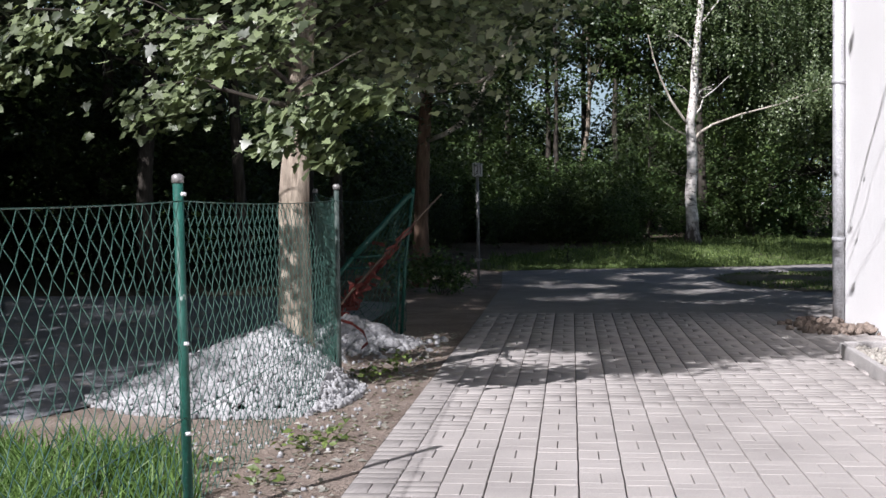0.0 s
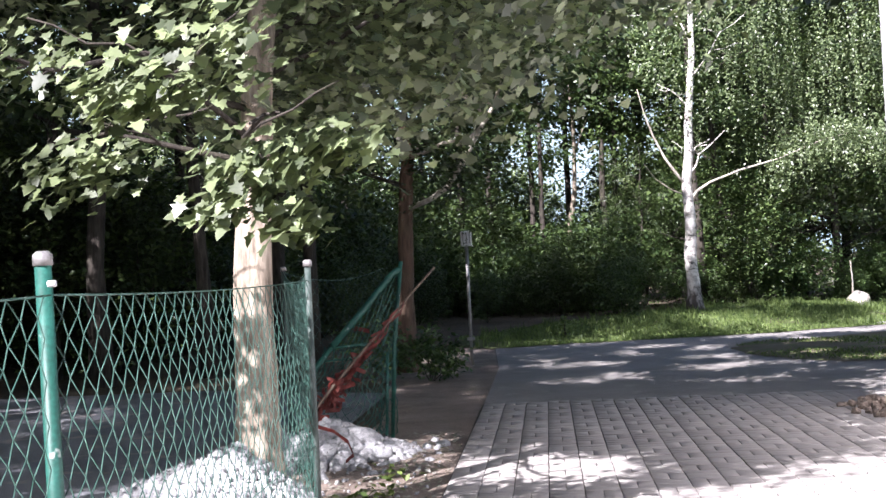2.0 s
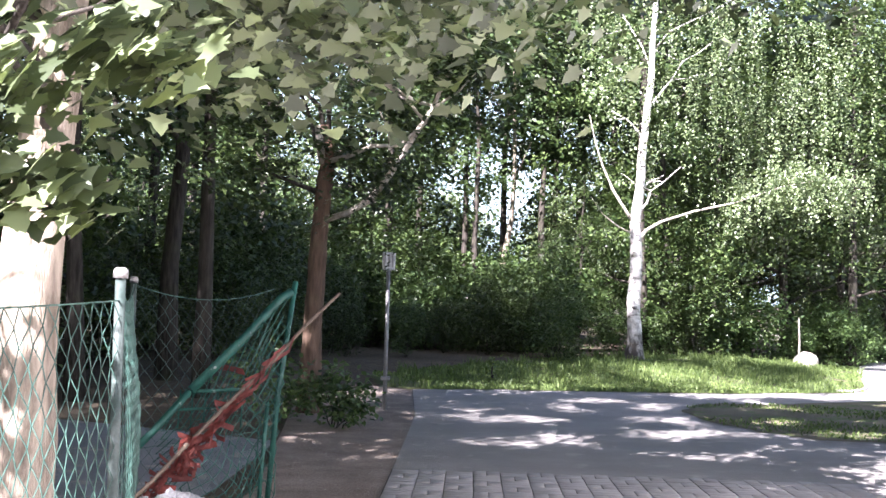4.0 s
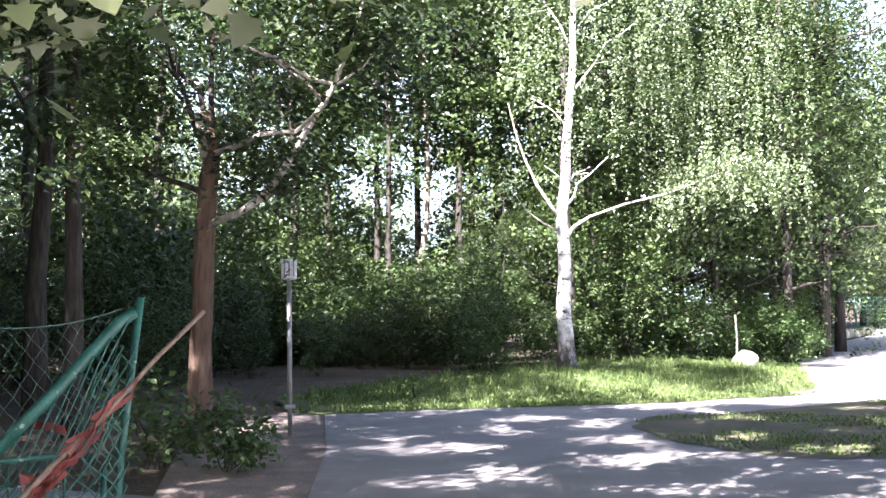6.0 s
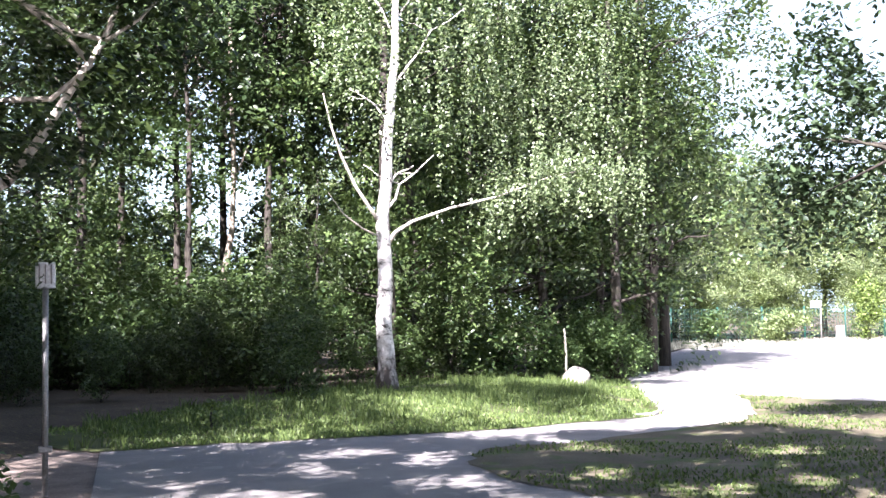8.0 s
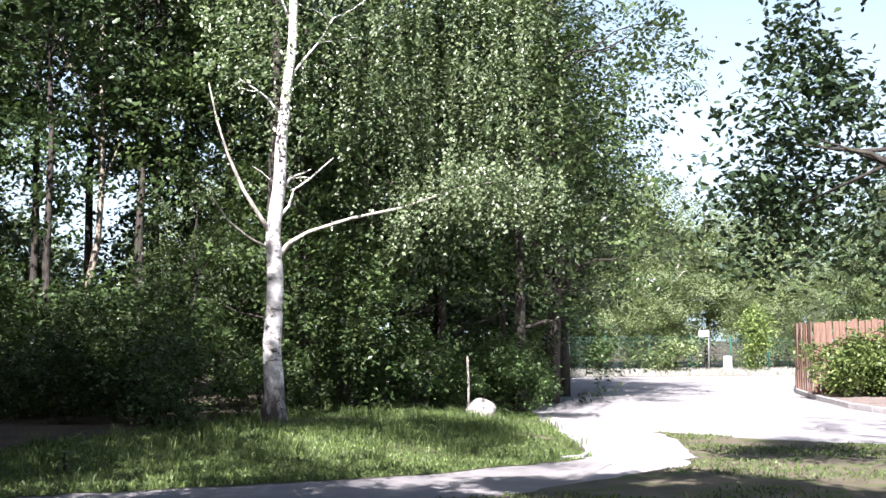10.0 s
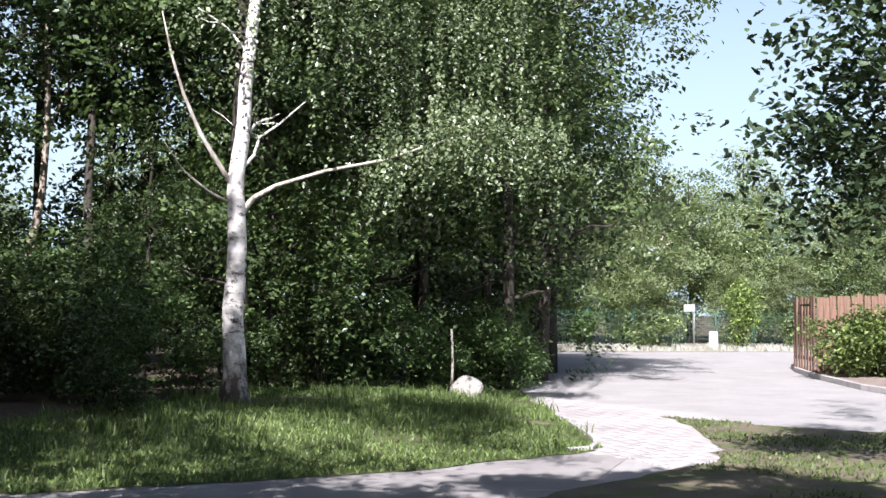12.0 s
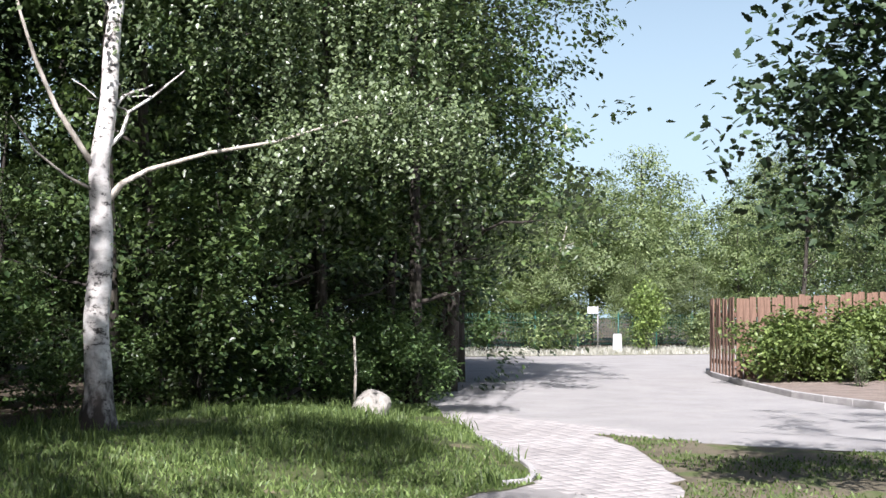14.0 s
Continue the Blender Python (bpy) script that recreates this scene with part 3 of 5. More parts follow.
part("edging_stone", bm, M_kerb, edging)
bed = [(rng0.uniform(3.55, 4.4), rng0.uniform(9.0, 10.7), rng0.uniform(0, 0.05)) for i in range(700)]
tagged(new("bed_stones", many_stones("bed_stones", bed, rng0.uniform(0.015, 0.05, 700), M_boulder, rng0)), "pale pebbles filling the bed", "pebbles", kind="stuff")
rub = [(rng0.normal(4.05, 0.18), rng0.uniform(12.1, 13.4), rng0.uniform(0, 0.06)) for i in range(160)]
tagged(new("wall_rubble", many_stones("wall_rubble", rub, rng0.uniform(0.02, 0.06, 160), M_dirt, rng0)), "brown rubble and dry leaves by the wall's foot", "rubble", kind="stuff")

# ---------------------------------------------------------------- chain-link fence
FENCE = [(-1.47, 1.75), (-1.15, 5.38), (-0.80, 9.15), (-1.30, 12.4), (-0.50, 13.7)]
fence = thing("chain_link_fence", "green chain-link fence with round green steel posts", "fence")
for i, (x, y) in enumerate(FENCE[:4]):
    lean = (0.02, 0.0) if i == 1 else (0.0, 0.0)
    top = (x - lean[0], y + lean[1], 1.5)
    b = Bars().add([(x, y, -0.1), top], 0.023 if i < 2 else 0.019, 14)
    post = child("post", b.mesh("post", M_green if i < 2 else M_oldpost), fence, "" if i < 2 else "faded grey-green post")
    b = Bars().add([(top[0], top[1], 1.49), (top[0], top[1], 1.52), (top[0], top[1], 1.53)], [0.027, 0.027, 0.016], 14)
    child("cap", b.mesh("cap", M_grey if i > 0 else M_green), post, "plastic post cap")
    for z in (0.38, 0.78, 1.44) if i < 2 else ():
        b = Bars().add([(top[0] + 0.02, y - 0.03, z), (top[0] + 0.042, y - 0.03, z)], 0.009, 8)
        child("clamp", b.mesh("clamp", M_white), post, "pale wire clamp")


def link_panel(a, b, rng, sag=0.04, bottom=0.02, top=1.41, w=0.058, rise=0.0575, r=0.0021, belly=0.03):
    """Interwoven zigzag wires between two posts."""
    a, b = Vector((*a, 0)), Vector((*b, 0))
    ln = (b - a).length
    u = (b - a) / ln
    side = Vector((u.y, -u.x, 0))
    n = int(ln / w)
    rows = int((top - bottom) / rise)
    verts, faces = [], []
    for i in range(n):
        for k in range(rows + 1):
            s = (i + ((k + i) % 2)) * w + rng.uniform(-0.003, 0.003)
            t = s / ln
            drop = sag * 4 * t * (1 - t)
            z = bottom + (top - bottom - drop) * k / rows
            off = belly * math.sin(math.pi * min(t, 1)) * math.sin(math.pi * k / rows) + (0.004 if k % 2 else -0.004)
            p = a + u * s + side * off + Vector((0, 0, z))
            o = len(verts)
            verts += [p + u * r * 1.1, p - u * r * 0.6 + side * r, p - u * r * 0.6 - side * r]
            if k:
                for j in range(3):
                    j2 = (j + 1) % 3
                    faces.append((o - 3 + j, o - 3 + j2, o + j2, o + j))
    me = np_mesh("wire_mesh", [tuple(v) for v in verts], faces, M_wire, True)
    rail = [a + u * ln * t / 12 + Vector((0, 0, top - sag * 4 * (t / 12) * (1 - t / 12))) for t in range(13)]
    low = [a + u * ln * t / 12 + Vector((0, 0, 0.45)) for t in range(13)]
    return me, Bars().add(rail, 0.0032, 5).mesh("tension_wire", M_wire), Bars().add(low, 0.0026, 5).mesh("tension_wire", M_wire)


prng = random.Random(3)
for i in range(4):
    me, w1, w2 = link_panel(FENCE[i], FENCE[i + 1], prng, 0.02 if i < 2 else 0.09, top=1.41 if i < 2 else 1.48, belly=0.02 if i < 2 else 0.08)
    child("wire_mesh", me, fence, "diamond wire mesh")
    child("tension_wire", w1, fence)
    child("tension_wire", w2, fence)

# the fallen gate at the fence's end
gate = thing("broken_gate", "collapsed green gate with torn mesh and red tape", "gate")
for pts, r, nm in (
    ([(-0.46, 12.72, -0.1), (-0.40, 12.72, 0.8), (-0.31, 12.72, 1.53)], 0.019, "post"),
    ([(-0.33, 12.64, 1.46), (-0.39, 12.61, 1.42), (-0.64, 12.46, 1.13), (-0.91, 12.31, 0.84)], 0.030, "frame_tube"),
    ([(-0.92, 12.30, 0.83), (-1.12, 12.19, 0.59), (-1.22, 12.13, 0.48)], 0.024, "frame_tube"),
    ([(-0.58, 12.42, 0.84), (-0.92, 12.30, 0.83)], 0.012, "cross_bar"),
    ([(-0.60, 12.42, 0.73), (-1.0, 12.26, 0.72)], 0.009, "cross_bar"),
    ([(-0.50, 12.62, 0.02), (-0.46, 12.6, 0.75)], 0.014, "frame_tube"),
):
    child(nm, Bars().add(pts, r, 10).mesh(nm, M_green), gate)
bars = Bars()
for i in range(6):
    x = -0.60 - i * 0.075
    bars.add([(x, 12.41 - i * 0.02, 0.86 - i * 0.004), (x - 0.01, 12.40 - i * 0.02, 0.60)], 0.005, 5)
child("bar_grid", bars.mesh("bar_grid", M_green), gate)


def torn_sheet(corners, nu, nv, rng, seed, crumple=0.05):
    """Diamond mesh hanging between four corners (top a to b, bottom c to d), crumpled."""
    a, b, c, d = (Vector(p) for p in corners)
    bars = Bars()

    def at(u, v):
        p = a.lerp(b, u).lerp(c.lerp(d, u), v)
        q = Vector((u * 3.1, v * 3.1, seed))
        return p + Vector((noise.noise(q), 1.6 * noise.noise(q + Vector((9, 0, 0))), 0.8 * noise.noise(q + Vector((0, 9, 0))))) * crumple * (0.3 + v)

    for i in range(nu):
        pts = []
        for k in range(nv + 1):
            pts.append(at((i + (k + i) % 2) / nu, k / nv))
            if rng.random() < 0.035 and len(pts) > 2:
                bars.add(pts, 0.0042, 4)
                pts = []
        if len(pts) > 1:
            bars.add(pts, 0.0042, 4)
    return bars


bars = torn_sheet([(-0.35, 12.60, 1.43), (-1.06, 12.22, 0.66), (-0.48, 12.45, 0.05), (-1.12, 12.08, 0.10)], 20, 22, prng, 2.0, 0.10)
more = torn_sheet([(-0.33, 12.70, 1.30), (-0.52, 12.60, 1.20), (-0.43, 12.72, 0.02), (-0.62, 12.60, 0.03)], 6, 24, prng, 5.0, 0.06)
more.f = [tuple(k + len(bars.v) for k in q) for q in more.f]
bars.v, bars.f = bars.v + more.v, bars.f + more.f
child("torn_mesh", bars.mesh("torn_mesh", M_green), gate, "torn crumpled green wire mesh")

pole = new("leaning_pole", Bars().add(bent((-0.02, 12.75, 1.46), (-1.25, 11.75, 0.15), prng, 0.004, 6), taper(0.011, 0.014, 7), 8).mesh("leaning_pole", M_rust))
tagged(pole, "thin rusty pole leaning through the broken gate", "pole")


def ribbon(pts, wide, rng):
    bm = bmesh.new()
    prev = None
    for i, p in enumerate(pts):
        w = Vector((rng.uniform(-0.3, 0.3), rng.uniform(-0.4, 0.4), 1)).normalized() * wide
        a, b = bm.verts.new(Vector(p) - w), bm.verts.new(Vector(p) + w)
        if prev:
            bm.faces.new((prev[0], a, b, prev[1]))
        prev = (a, b)
    bmesh.ops.solidify(bm, geom=bm.faces[:], thickness=0.0015)
    return bm


tape = thing("barrier_tape", "tangled red barrier tape caught on the gate", "tape")
base_a, base_b = Vector((-0.28, 12.5, 1.2)), Vector((-1.18, 11.85, 0.16))
for i in range(9):
    a = base_a.lerp(base_b, prng.uniform(0, 0.3))
    b = base_a.lerp(base_b, prng.uniform(0.6, 1.0))
    part("tape_strip", ribbon(bent(a, b, prng, 0.035, 12, -0.04), prng.uniform(0.007, 0.016), prng), M_red, tape)
for i in range(20):
    c = base_a.lerp(base_b, prng.uniform(0.45, 0.98))
    pts = [c + Vector((prng.uniform(-0.09, 0.09), prng.uniform(-0.06, 0.06), prng.uniform(-0.13, 0.08))) for k in range(5)]
    part("tape_strip", ribbon(pts, prng.uniform(0.009, 0.022), prng), M_red, tape)
part("tape_strip", ribbon([(-0.80, 12.45, 0.98), (-0.70, 12.42, 0.97), (-0.60, 12.40, 0.95)], 0.02, prng), M_red, tape)
part("tape_strip", ribbon([(-0.98, 11.3, 0.30), (-0.85, 11.2, 0.27), (-0.74, 11.1, 0.20), (-0.70, 11.05, 0.11), (-0.76, 11.05, 0.06)], 0.014, prng), M_red, tape)
part("tape_strip", ribbon([(-1.02, 11.3, 0.30), (-1.06, 11.25, 0.20), (-1.07, 11.2, 0.08)], 0.014, prng), M_red, tape)

# heap of grey gravel round the maple's foot
heap = []
while len(heap) < 7000:
    dx, dy = rng0.normal(0, 0.75), rng0.normal(0, 0.8)
    x, y = -1.35 + dx, 8.75 + dy
    r = math.hypot((x + 1.22) / (1.25 if x < -1.22 else 0.55), (y - 8.95) / (0.95 if y < 8.95 else 0.7))
    if r < 1.12:
        heap.append((x, y, 0.50 * max(0, 1 - r) ** 0.9 + rng0.uniform(-0.02, 0.012)))
tagged(new("gravel_heap", many_stones("gravel_heap", heap, rng0.uniform(0.012, 0.036, len(heap)), M_gravel, rng0)), "heap of loose pale grey gravel round the maple trunk", "gravel", kind="stuff")
for (x, y, s) in ((-1.05, 11.7, 0.2), (-0.72, 11.85, 0.19), (-1.35, 11.8, 0.2), (-0.9, 12.05, 0.2), (-0.5, 11.5, 0.08)):
    ob = new("block", stone_mesh("block", x, M_gravel, 3, 0.25))
    ob.location, ob.scale = (x, y, s * 0.5), (s, s * 0.8, s * 0.7)
    tagged(ob, "rough pale concrete lump lying by the gate", "stone", "concrete lumps")
mound = [(rng0.normal(-0.95, 0.33), rng0.normal(11.9, 0.3), 0) for i in range(900)]
mound = [(x, y, 0.25 * math.exp(-((x + 0.95) ** 2 + (y - 11.9) ** 2) / 0.16) - 0.03) for x, y, z in mound]
tagged(new("earth_mound", many_stones("earth_mound", mound, rng0.uniform(0.025, 0.075, 900), M_gravel, rng0)), "pale rubble heap under the broken gate", "rubble", kind="stuff")

# ---------------------------------------------------------------- marker post by the path
marker = thing("marker_post", "slim grey steel post with a small pale box on top", "post", (0.58, 20.4, height(0.58, 20.4) - 0.03))
child("pole", Bars().add([(0, 0, -0.1), (0, 0, 1.9)], 0.027, 12).mesh("pole", M_grey), marker)
bm = bmesh.new()
bevelled_box(bm, (0.17, 0.07, 0.23), pose(0, -0.02, 1.93), 0.015)
box = part("box", bm, M_white, marker, "pale weathered box")
for x in (-0.05, 0.0, 0.05):
    bm = bmesh.new()
    bevelled_box(bm, (0.014, 0.012, 0.17), pose(x, -0.062, 1.94), 0.003)
    part("rib", bm, M_grey, box)
bm = bmesh.new()
bevelled_box(bm, (0.12, 0.09, 0.05), pose(0, 0, 0.42), 0.01)
part("clamp", bm, M_grey, marker)

# ---------------------------------------------------------------- boulder, stake
b = new("boulder", stone_mesh("boulder", 2.0, M_boulder, 3, 0.22))
b.location, b.scale = (10.72, 32.1, height(10.72, 32.1) + 0.12), (0.28, 0.26, 0.27)
tagged(b, "pale rounded boulder at the lawn's edge", "boulder")
stake = new("stake", Bars().add([(11.0, 33.3, -0.05), (11.02, 33.3, 0.6), (10.99, 33.3, 1.2)], [0.026, 0.024, 0.02], 8).mesh("stake", M_bark_pale))
tagged(stake, "short pale wooden stake in the undergrowth", "stake")

# ---------------------------------------------------------------- timber fence and hedge on the corner
screen = thing("timber_fence", "tall red-brown timber board fence on the corner", "fence")


def board(a, i, yaw, tall, rng):
    bm = bmesh.new()
    bevelled_box(bm, (0.165, 0.028 if i % 2 else 0.03, tall), pose(0, 0, tall / 2), 0.006)
    ob = part("board", bm, M_timber, screen)
    ob.matrix_local = Matrix.Translation(a) @ pose(0, 0, 0, rng.uniform(-0.6, 0.6), rng.uniform(-0.5, 0.5), yaw)


for (a, b, z0, z1) in (((25.0, 40.6), (23.42, 37.95), 2.0, 2.0), ((23.42, 37.95), (29.5, 36.2), 2.0, 2.3)):
    a, b = Vector((*a, 0)), Vector((*b, 0))
    n = int((b - a).length / 0.185)
    yaw = math.degrees(math.atan2((b - a).y, (b - a).x))
    nrm = Vector(((b - a).y, -(b - a).x, 0)).normalized()
    for i in range(n):
        t = (i + 0.5) / n
        board(a.lerp(b, t) + nrm * (0.035 if i % 2 else 0.0), i, yaw, z0 + (z1 - z0) * t + prng.uniform(-0.035, 0.03), prng)
    for z in (0.4, 1.6):
        bm = bmesh.new()
        bevelled_box(bm, ((b - a).length, 0.05, 0.1), Matrix.Translation((a + b) / 2 + Vector((0, 0, z)) - nrm * 0.05) @ pose(0, 0, 0, 0, 0, yaw), 0.006)
        part("rail", bm, M_timber, screen)

kerb = thing("kerb", "pale stone kerb along the bed at the corner", "kerb", kind="structure")
kp = [(25.9, 41.75), (24.4, 39.85), (22.5, 36.95), (20.9, 34.2), (20.2, 33.0), (19.75, 31.8), (19.25, 30.0), (20.5, 28.2)]
for (a, b) in zip(kp, kp[1:]):
    a, b = Vector((*a, 0)), Vector((*b, 0))
    n = max(1, round((b - a).length / 1.0))
    for i in range(n):
        p, q = a.lerp(b, i / n), a.lerp(b, (i + 1) / n)
        bm = bmesh.new()
        bevelled_box(bm, ((q - p).length - 0.012, 0.1, 0.2), Matrix.Translation((p + q) / 2 + Vector((0.05, 0, 0.02))) @ pose(0, 0, 0, 0, 0, math.degrees(math.atan2((q - p).y, (q - p).x))), 0.012)
        part("kerb_stone", bm, M_kerb, kerb)
patch("bed", [(25.85, 41.6), (24.5, 39.8), (22.6, 36.9), (21.0, 34.2), (20.3, 33.0), (19.85, 31.8), (19.35, 30.0), (20.6, 28.2), (34, 28), (34, 41)], M_dirt, 0.06, "reddish bare bed behind the kerb", "bed", 3.0)


def bush(name, label, at, radii, n, per, size, material, rng, category="bush", group="", bottom=0.05, spread=0.13):
    """A shrub: many thin stems and a ragged mass of leaves."""
    t = thing(name, label, category, at, group)
    c = envelope(n, (0, 0, radii[2] * 0.95 + bottom), radii, rng, 0.25, -0.05, 1.1)
    c = c[c[:, 2] > bottom]
    child("foliage", leaves("foliage", around(c, per, (spread, spread, spread * 0.8), rng), size, material, rng, up=0.5, droop=0.15), t)
    pr = random.Random(int(radii[0] * 997))
    for k in range(6):
        e = c[int(rng.integers(len(c)))]
        bars = Bars().add(bent((pr.uniform(-0.12, 0.12) * radii[0], pr.uniform(-0.12, 0.12), -0.08), e, pr, 0.05, 4), taper(0.014, 0.004, 5), 5)
        child("stem", bars.mesh("stem", M_bark_dark), t)
    return t


rngb = np.random.default_rng(11)
hedge = bush("hedge", "broad clipped light-green hedge before the timber fence", (25.7, 36.2, 0.05), (3.7, 1.0, 0.88), 1000, 26, 0.12, M_hedge, rngb, "hedge")
bush("small_conifer", "small yellowish upright shrub in the bed", (23.55, 34.3, 0.05), (0.28, 0.28, 0.55), 60, 26, 0.05, M_birchleaf, rngb, "shrub", spread=0.06)

# ---------------------------------------------------------------- trees
def clamp_path(trunk, z):
    for (a, b) in zip(trunk, trunk[1:]):
        if a[2] <= z <= b[2]:
            t = (z - a[2]) / (b[2] - a[2])
            return Vector(a).lerp(Vector(b), t)
    return Vector(trunk[-1])


def tree(name, label, at, trunk, r0, ends, leaf_me, bark, category="tree", group="", r1=0.03, sides=10, limb_mat=None, root=1.35, seed=1, twigs=2, limb_k=0.45):
    """A tree: tapered trunk along given points, limbs to given ends with twigs, and a crown of leaves."""
    t = thing(name, label, category, at, group)
    pr = random.Random(seed)
    n = len(trunk)
    radii = [r0 + (r1 - r0) * (i / (n - 1)) for i in range(n)]
    radii[0] *= root
    if sides >= 12:
        zs = np.linspace(trunk[0][2], trunk[-1][2], 60)
        src = np.array(trunk)
        fine = [tuple(np.interp(z, src[:, 2], src[:, k]) for k in (0, 1)) + (float(z),) for z in zs]
        bend = [Vector(p) + Vector((noise.noise(Vector((0, seed, p[2] * 1.3))), noise.noise(Vector((5, seed, p[2] * 1.3))), 0)) * r0 * 0.16 for p in fine]
        rad = [float(np.interp(z, src[:, 2], radii)) * (1 + 0.07 * noise.noise(Vector((seed, 3, z * 4.0)))) for z in zs]
        child("trunk", Bars().add(bend, rad, 20, 0.045, pr).mesh("trunk", bark), t)
    else:
        child("trunk", Bars().add(trunk, radii, sides, 0.07, pr).mesh("trunk", bark), t)
    for (z, e) in ends:
        bars = Bars()
        s = clamp_path(trunk, z)
        frac = z / trunk[-1][2]
        rr = max(0.014, (r0 + (r1 - r0) * frac) * limb_k)
        path = bent(s, e, pr, 0.045, 5, 0.05)
        bars.add(path, taper(rr, 0.008, 6), 6)
        for k in range(twigs):
            q = path[2 + k % 3]
            d = (Vector(e) - s)
            bars.add(bent(q, q + Vector((pr.uniform(-1, 1), pr.uniform(-1, 1), pr.uniform(-0.3, 0.7))) * d.length * 0.4, pr, 0.06, 4), taper(rr * 0.4, 0.005, 5), 5)
        child("limb", bars.mesh("limb", limb_mat or bark), t)
    if leaf_me:
        child("crown", leaf_me, t)
    return t


def proto_tree(name, label, tall, crown_low, rad, n, per, size, leaf, bark, r0, seed, spread=0.28, gaps=0.0, shift=0.0, group="trees of the wood", clump=0.45):
    rng = np.random.default_rng(seed)
    pr = random.Random(seed)
    trunk = [(0, 0, -0.25)]
    x = y = 0.0
    for i in range(1, 8):
        x += pr.uniform(-0.12, 0.12)
        y += pr.uniform(-0.12, 0.12)
        trunk.append((x, y, tall * 0.95 * i / 7))
    cz = (crown_low + tall) / 2
    c = envelope(n, (shift, 0, cz), (rad, rad, (tall - crown_low) / 2), rng, 0.25, gaps, clump)
    me = leaves("crown", around(c, per, (spread, spread, spread * 0.55), rng), size, leaf, rng, up=0.3, group=per)
    ends = []
    for i in range(13):
        e = c[int(rng.integers(len(c)))]
        ends.append((max(crown_low * 0.8, min(e[2] - pr.uniform(0.3, 1.5), tall * 0.9)), tuple(e)))
    return tree(name, label, (0, 0, 0), trunk, r0, ends, me, bark, group=group, seed=seed)


def place(proto, spots, rng, first=True):
    """The prototype goes to the first spot, copies of it to the others."""
    for i, (x, y, s) in enumerate(spots):
        m = Matrix.LocRotScale((x, y, height(x, y) - 0.05), Euler((0, 0, rng.uniform(0, 6.28))), (s * rng.uniform(0.92, 1.08), s * rng.uniform(0.92, 1.08), s))
        if i == 0:
            proto.matrix_basis = m
        else:
            o = copy_thing(proto, Matrix.LocRotScale(m.translation, m.to_quaternion(), None))
            o.scale = m.to_scale()


# --- the maple by the fence
rngm = np.random.default_rng(21)
MX, MY = -1.1, 9.1
sprays = [(-0.83, 7.6, 1.95, 0.16), (-0.62, 7.6, 2.02, 0.13), (-0.46, 7.6, 2.02, 0.10), (-0.95, 7.6, 1.86, 0.12), (-0.68, 7.62, 1.66, 0.09), (-0.78, 7.6, 1.74, 0.09),
          (-1.05, 7.6, 1.74, 0.10), (-1.58, 7.6, 2.38, 0.18), (-1.25, 7.6, 2.31, 0.13), (-1.45, 7.5, 2.22, 0.10), (-2.53, 7.4, 2.46, 0.22), (-2.65, 7.4, 2.2, 0.12),
          (-2.13, 9.0, 2.07, 0.20), (-1.9, 8.9, 2.15, 0.15), (-2.05, 7.5, 2.5, 0.2), (-1.0, 7.3, 2.5, 0.2)]
pts = [around([p[:3]], int(62 * p[3] / 0.1), (p[3] * 0.9, p[3] * 0.9, p[3] * 0.5), rngm) for p in sprays]


def shade_spots(n, rng):
    """Mostly unseen boughs of the broad upper crown, placed for shade, with sun-fleck gaps."""
    out = []
    while len(out) < n:
        u, v = rng.uniform(-3.5, 9.8), rng.uniform(9.0, 23.5)
        z = rng.uniform(4.0, 7.6) if v < 15 else rng.uniform(4.9, 8.6)
        ragged = noise.noise(Vector((u * 1.1, v * 1.1, 7.0)))
        if u + 0.3 * ragged < 1.5 and v < 11.3 + 0.3 * ragged or -1.5 < u < 0.3 and v < 12.9 or v + 0.5 * ragged < 9.7 + max(0, u - 2.4) * 1.1:
            continue
        if u > 3.3 + 0.16 * (v - 9) + max(0, v - 15.5) * 1.6 or u < -3.5 + (v - 11.6) * 0.4:
            continue
        fleck = noise.noise(Vector((u * 1.5, v * 0.9, 1.0))) + 0.6 * noise.noise(Vector((u * 3.4, v * 2.0, 4.0)))
        if fleck > (0.35 if v < 15.2 or v < 16.2 and u > 1 else 0.1 if u > 4.6 else -0.02 if u > -0.6 else 0.35):
            continue
        out.append((u - 0.741 * z, v - 0.988 * z, z))
    return np.array(out)


can_hi = shade_spots(2900, rngm)
can = np.concatenate([envelope(100, (-1.7, 10.9, 3.4), (2.6, 1.8, 0.9), rngm, 0.2, -0.05, 0.8),
                      envelope(110, (-0.7, 9.5, 2.85), (1.5, 0.8, 0.65), rngm, 0.1, -0.1, 0.8),
                      envelope(130, (0.45, 11.6, 3.6), (2.0, 2.6, 0.6), rngm, 0.1, -0.05, 0.8)])
low_pts = np.concatenate(pts) - np.array((MX, MY, 0))
pts = around(can, 34, (0.28, 0.28, 0.15), rngm) - np.array((MX, MY, 0))
maple_leaves = leaves("crown", pts, 0.072, M_maple, rngm, LOBED, LOBED_F, 1.0, 0.7, 0.3, group=34)
TO_SUN = np.array((-0.42, -0.62, 0.35))
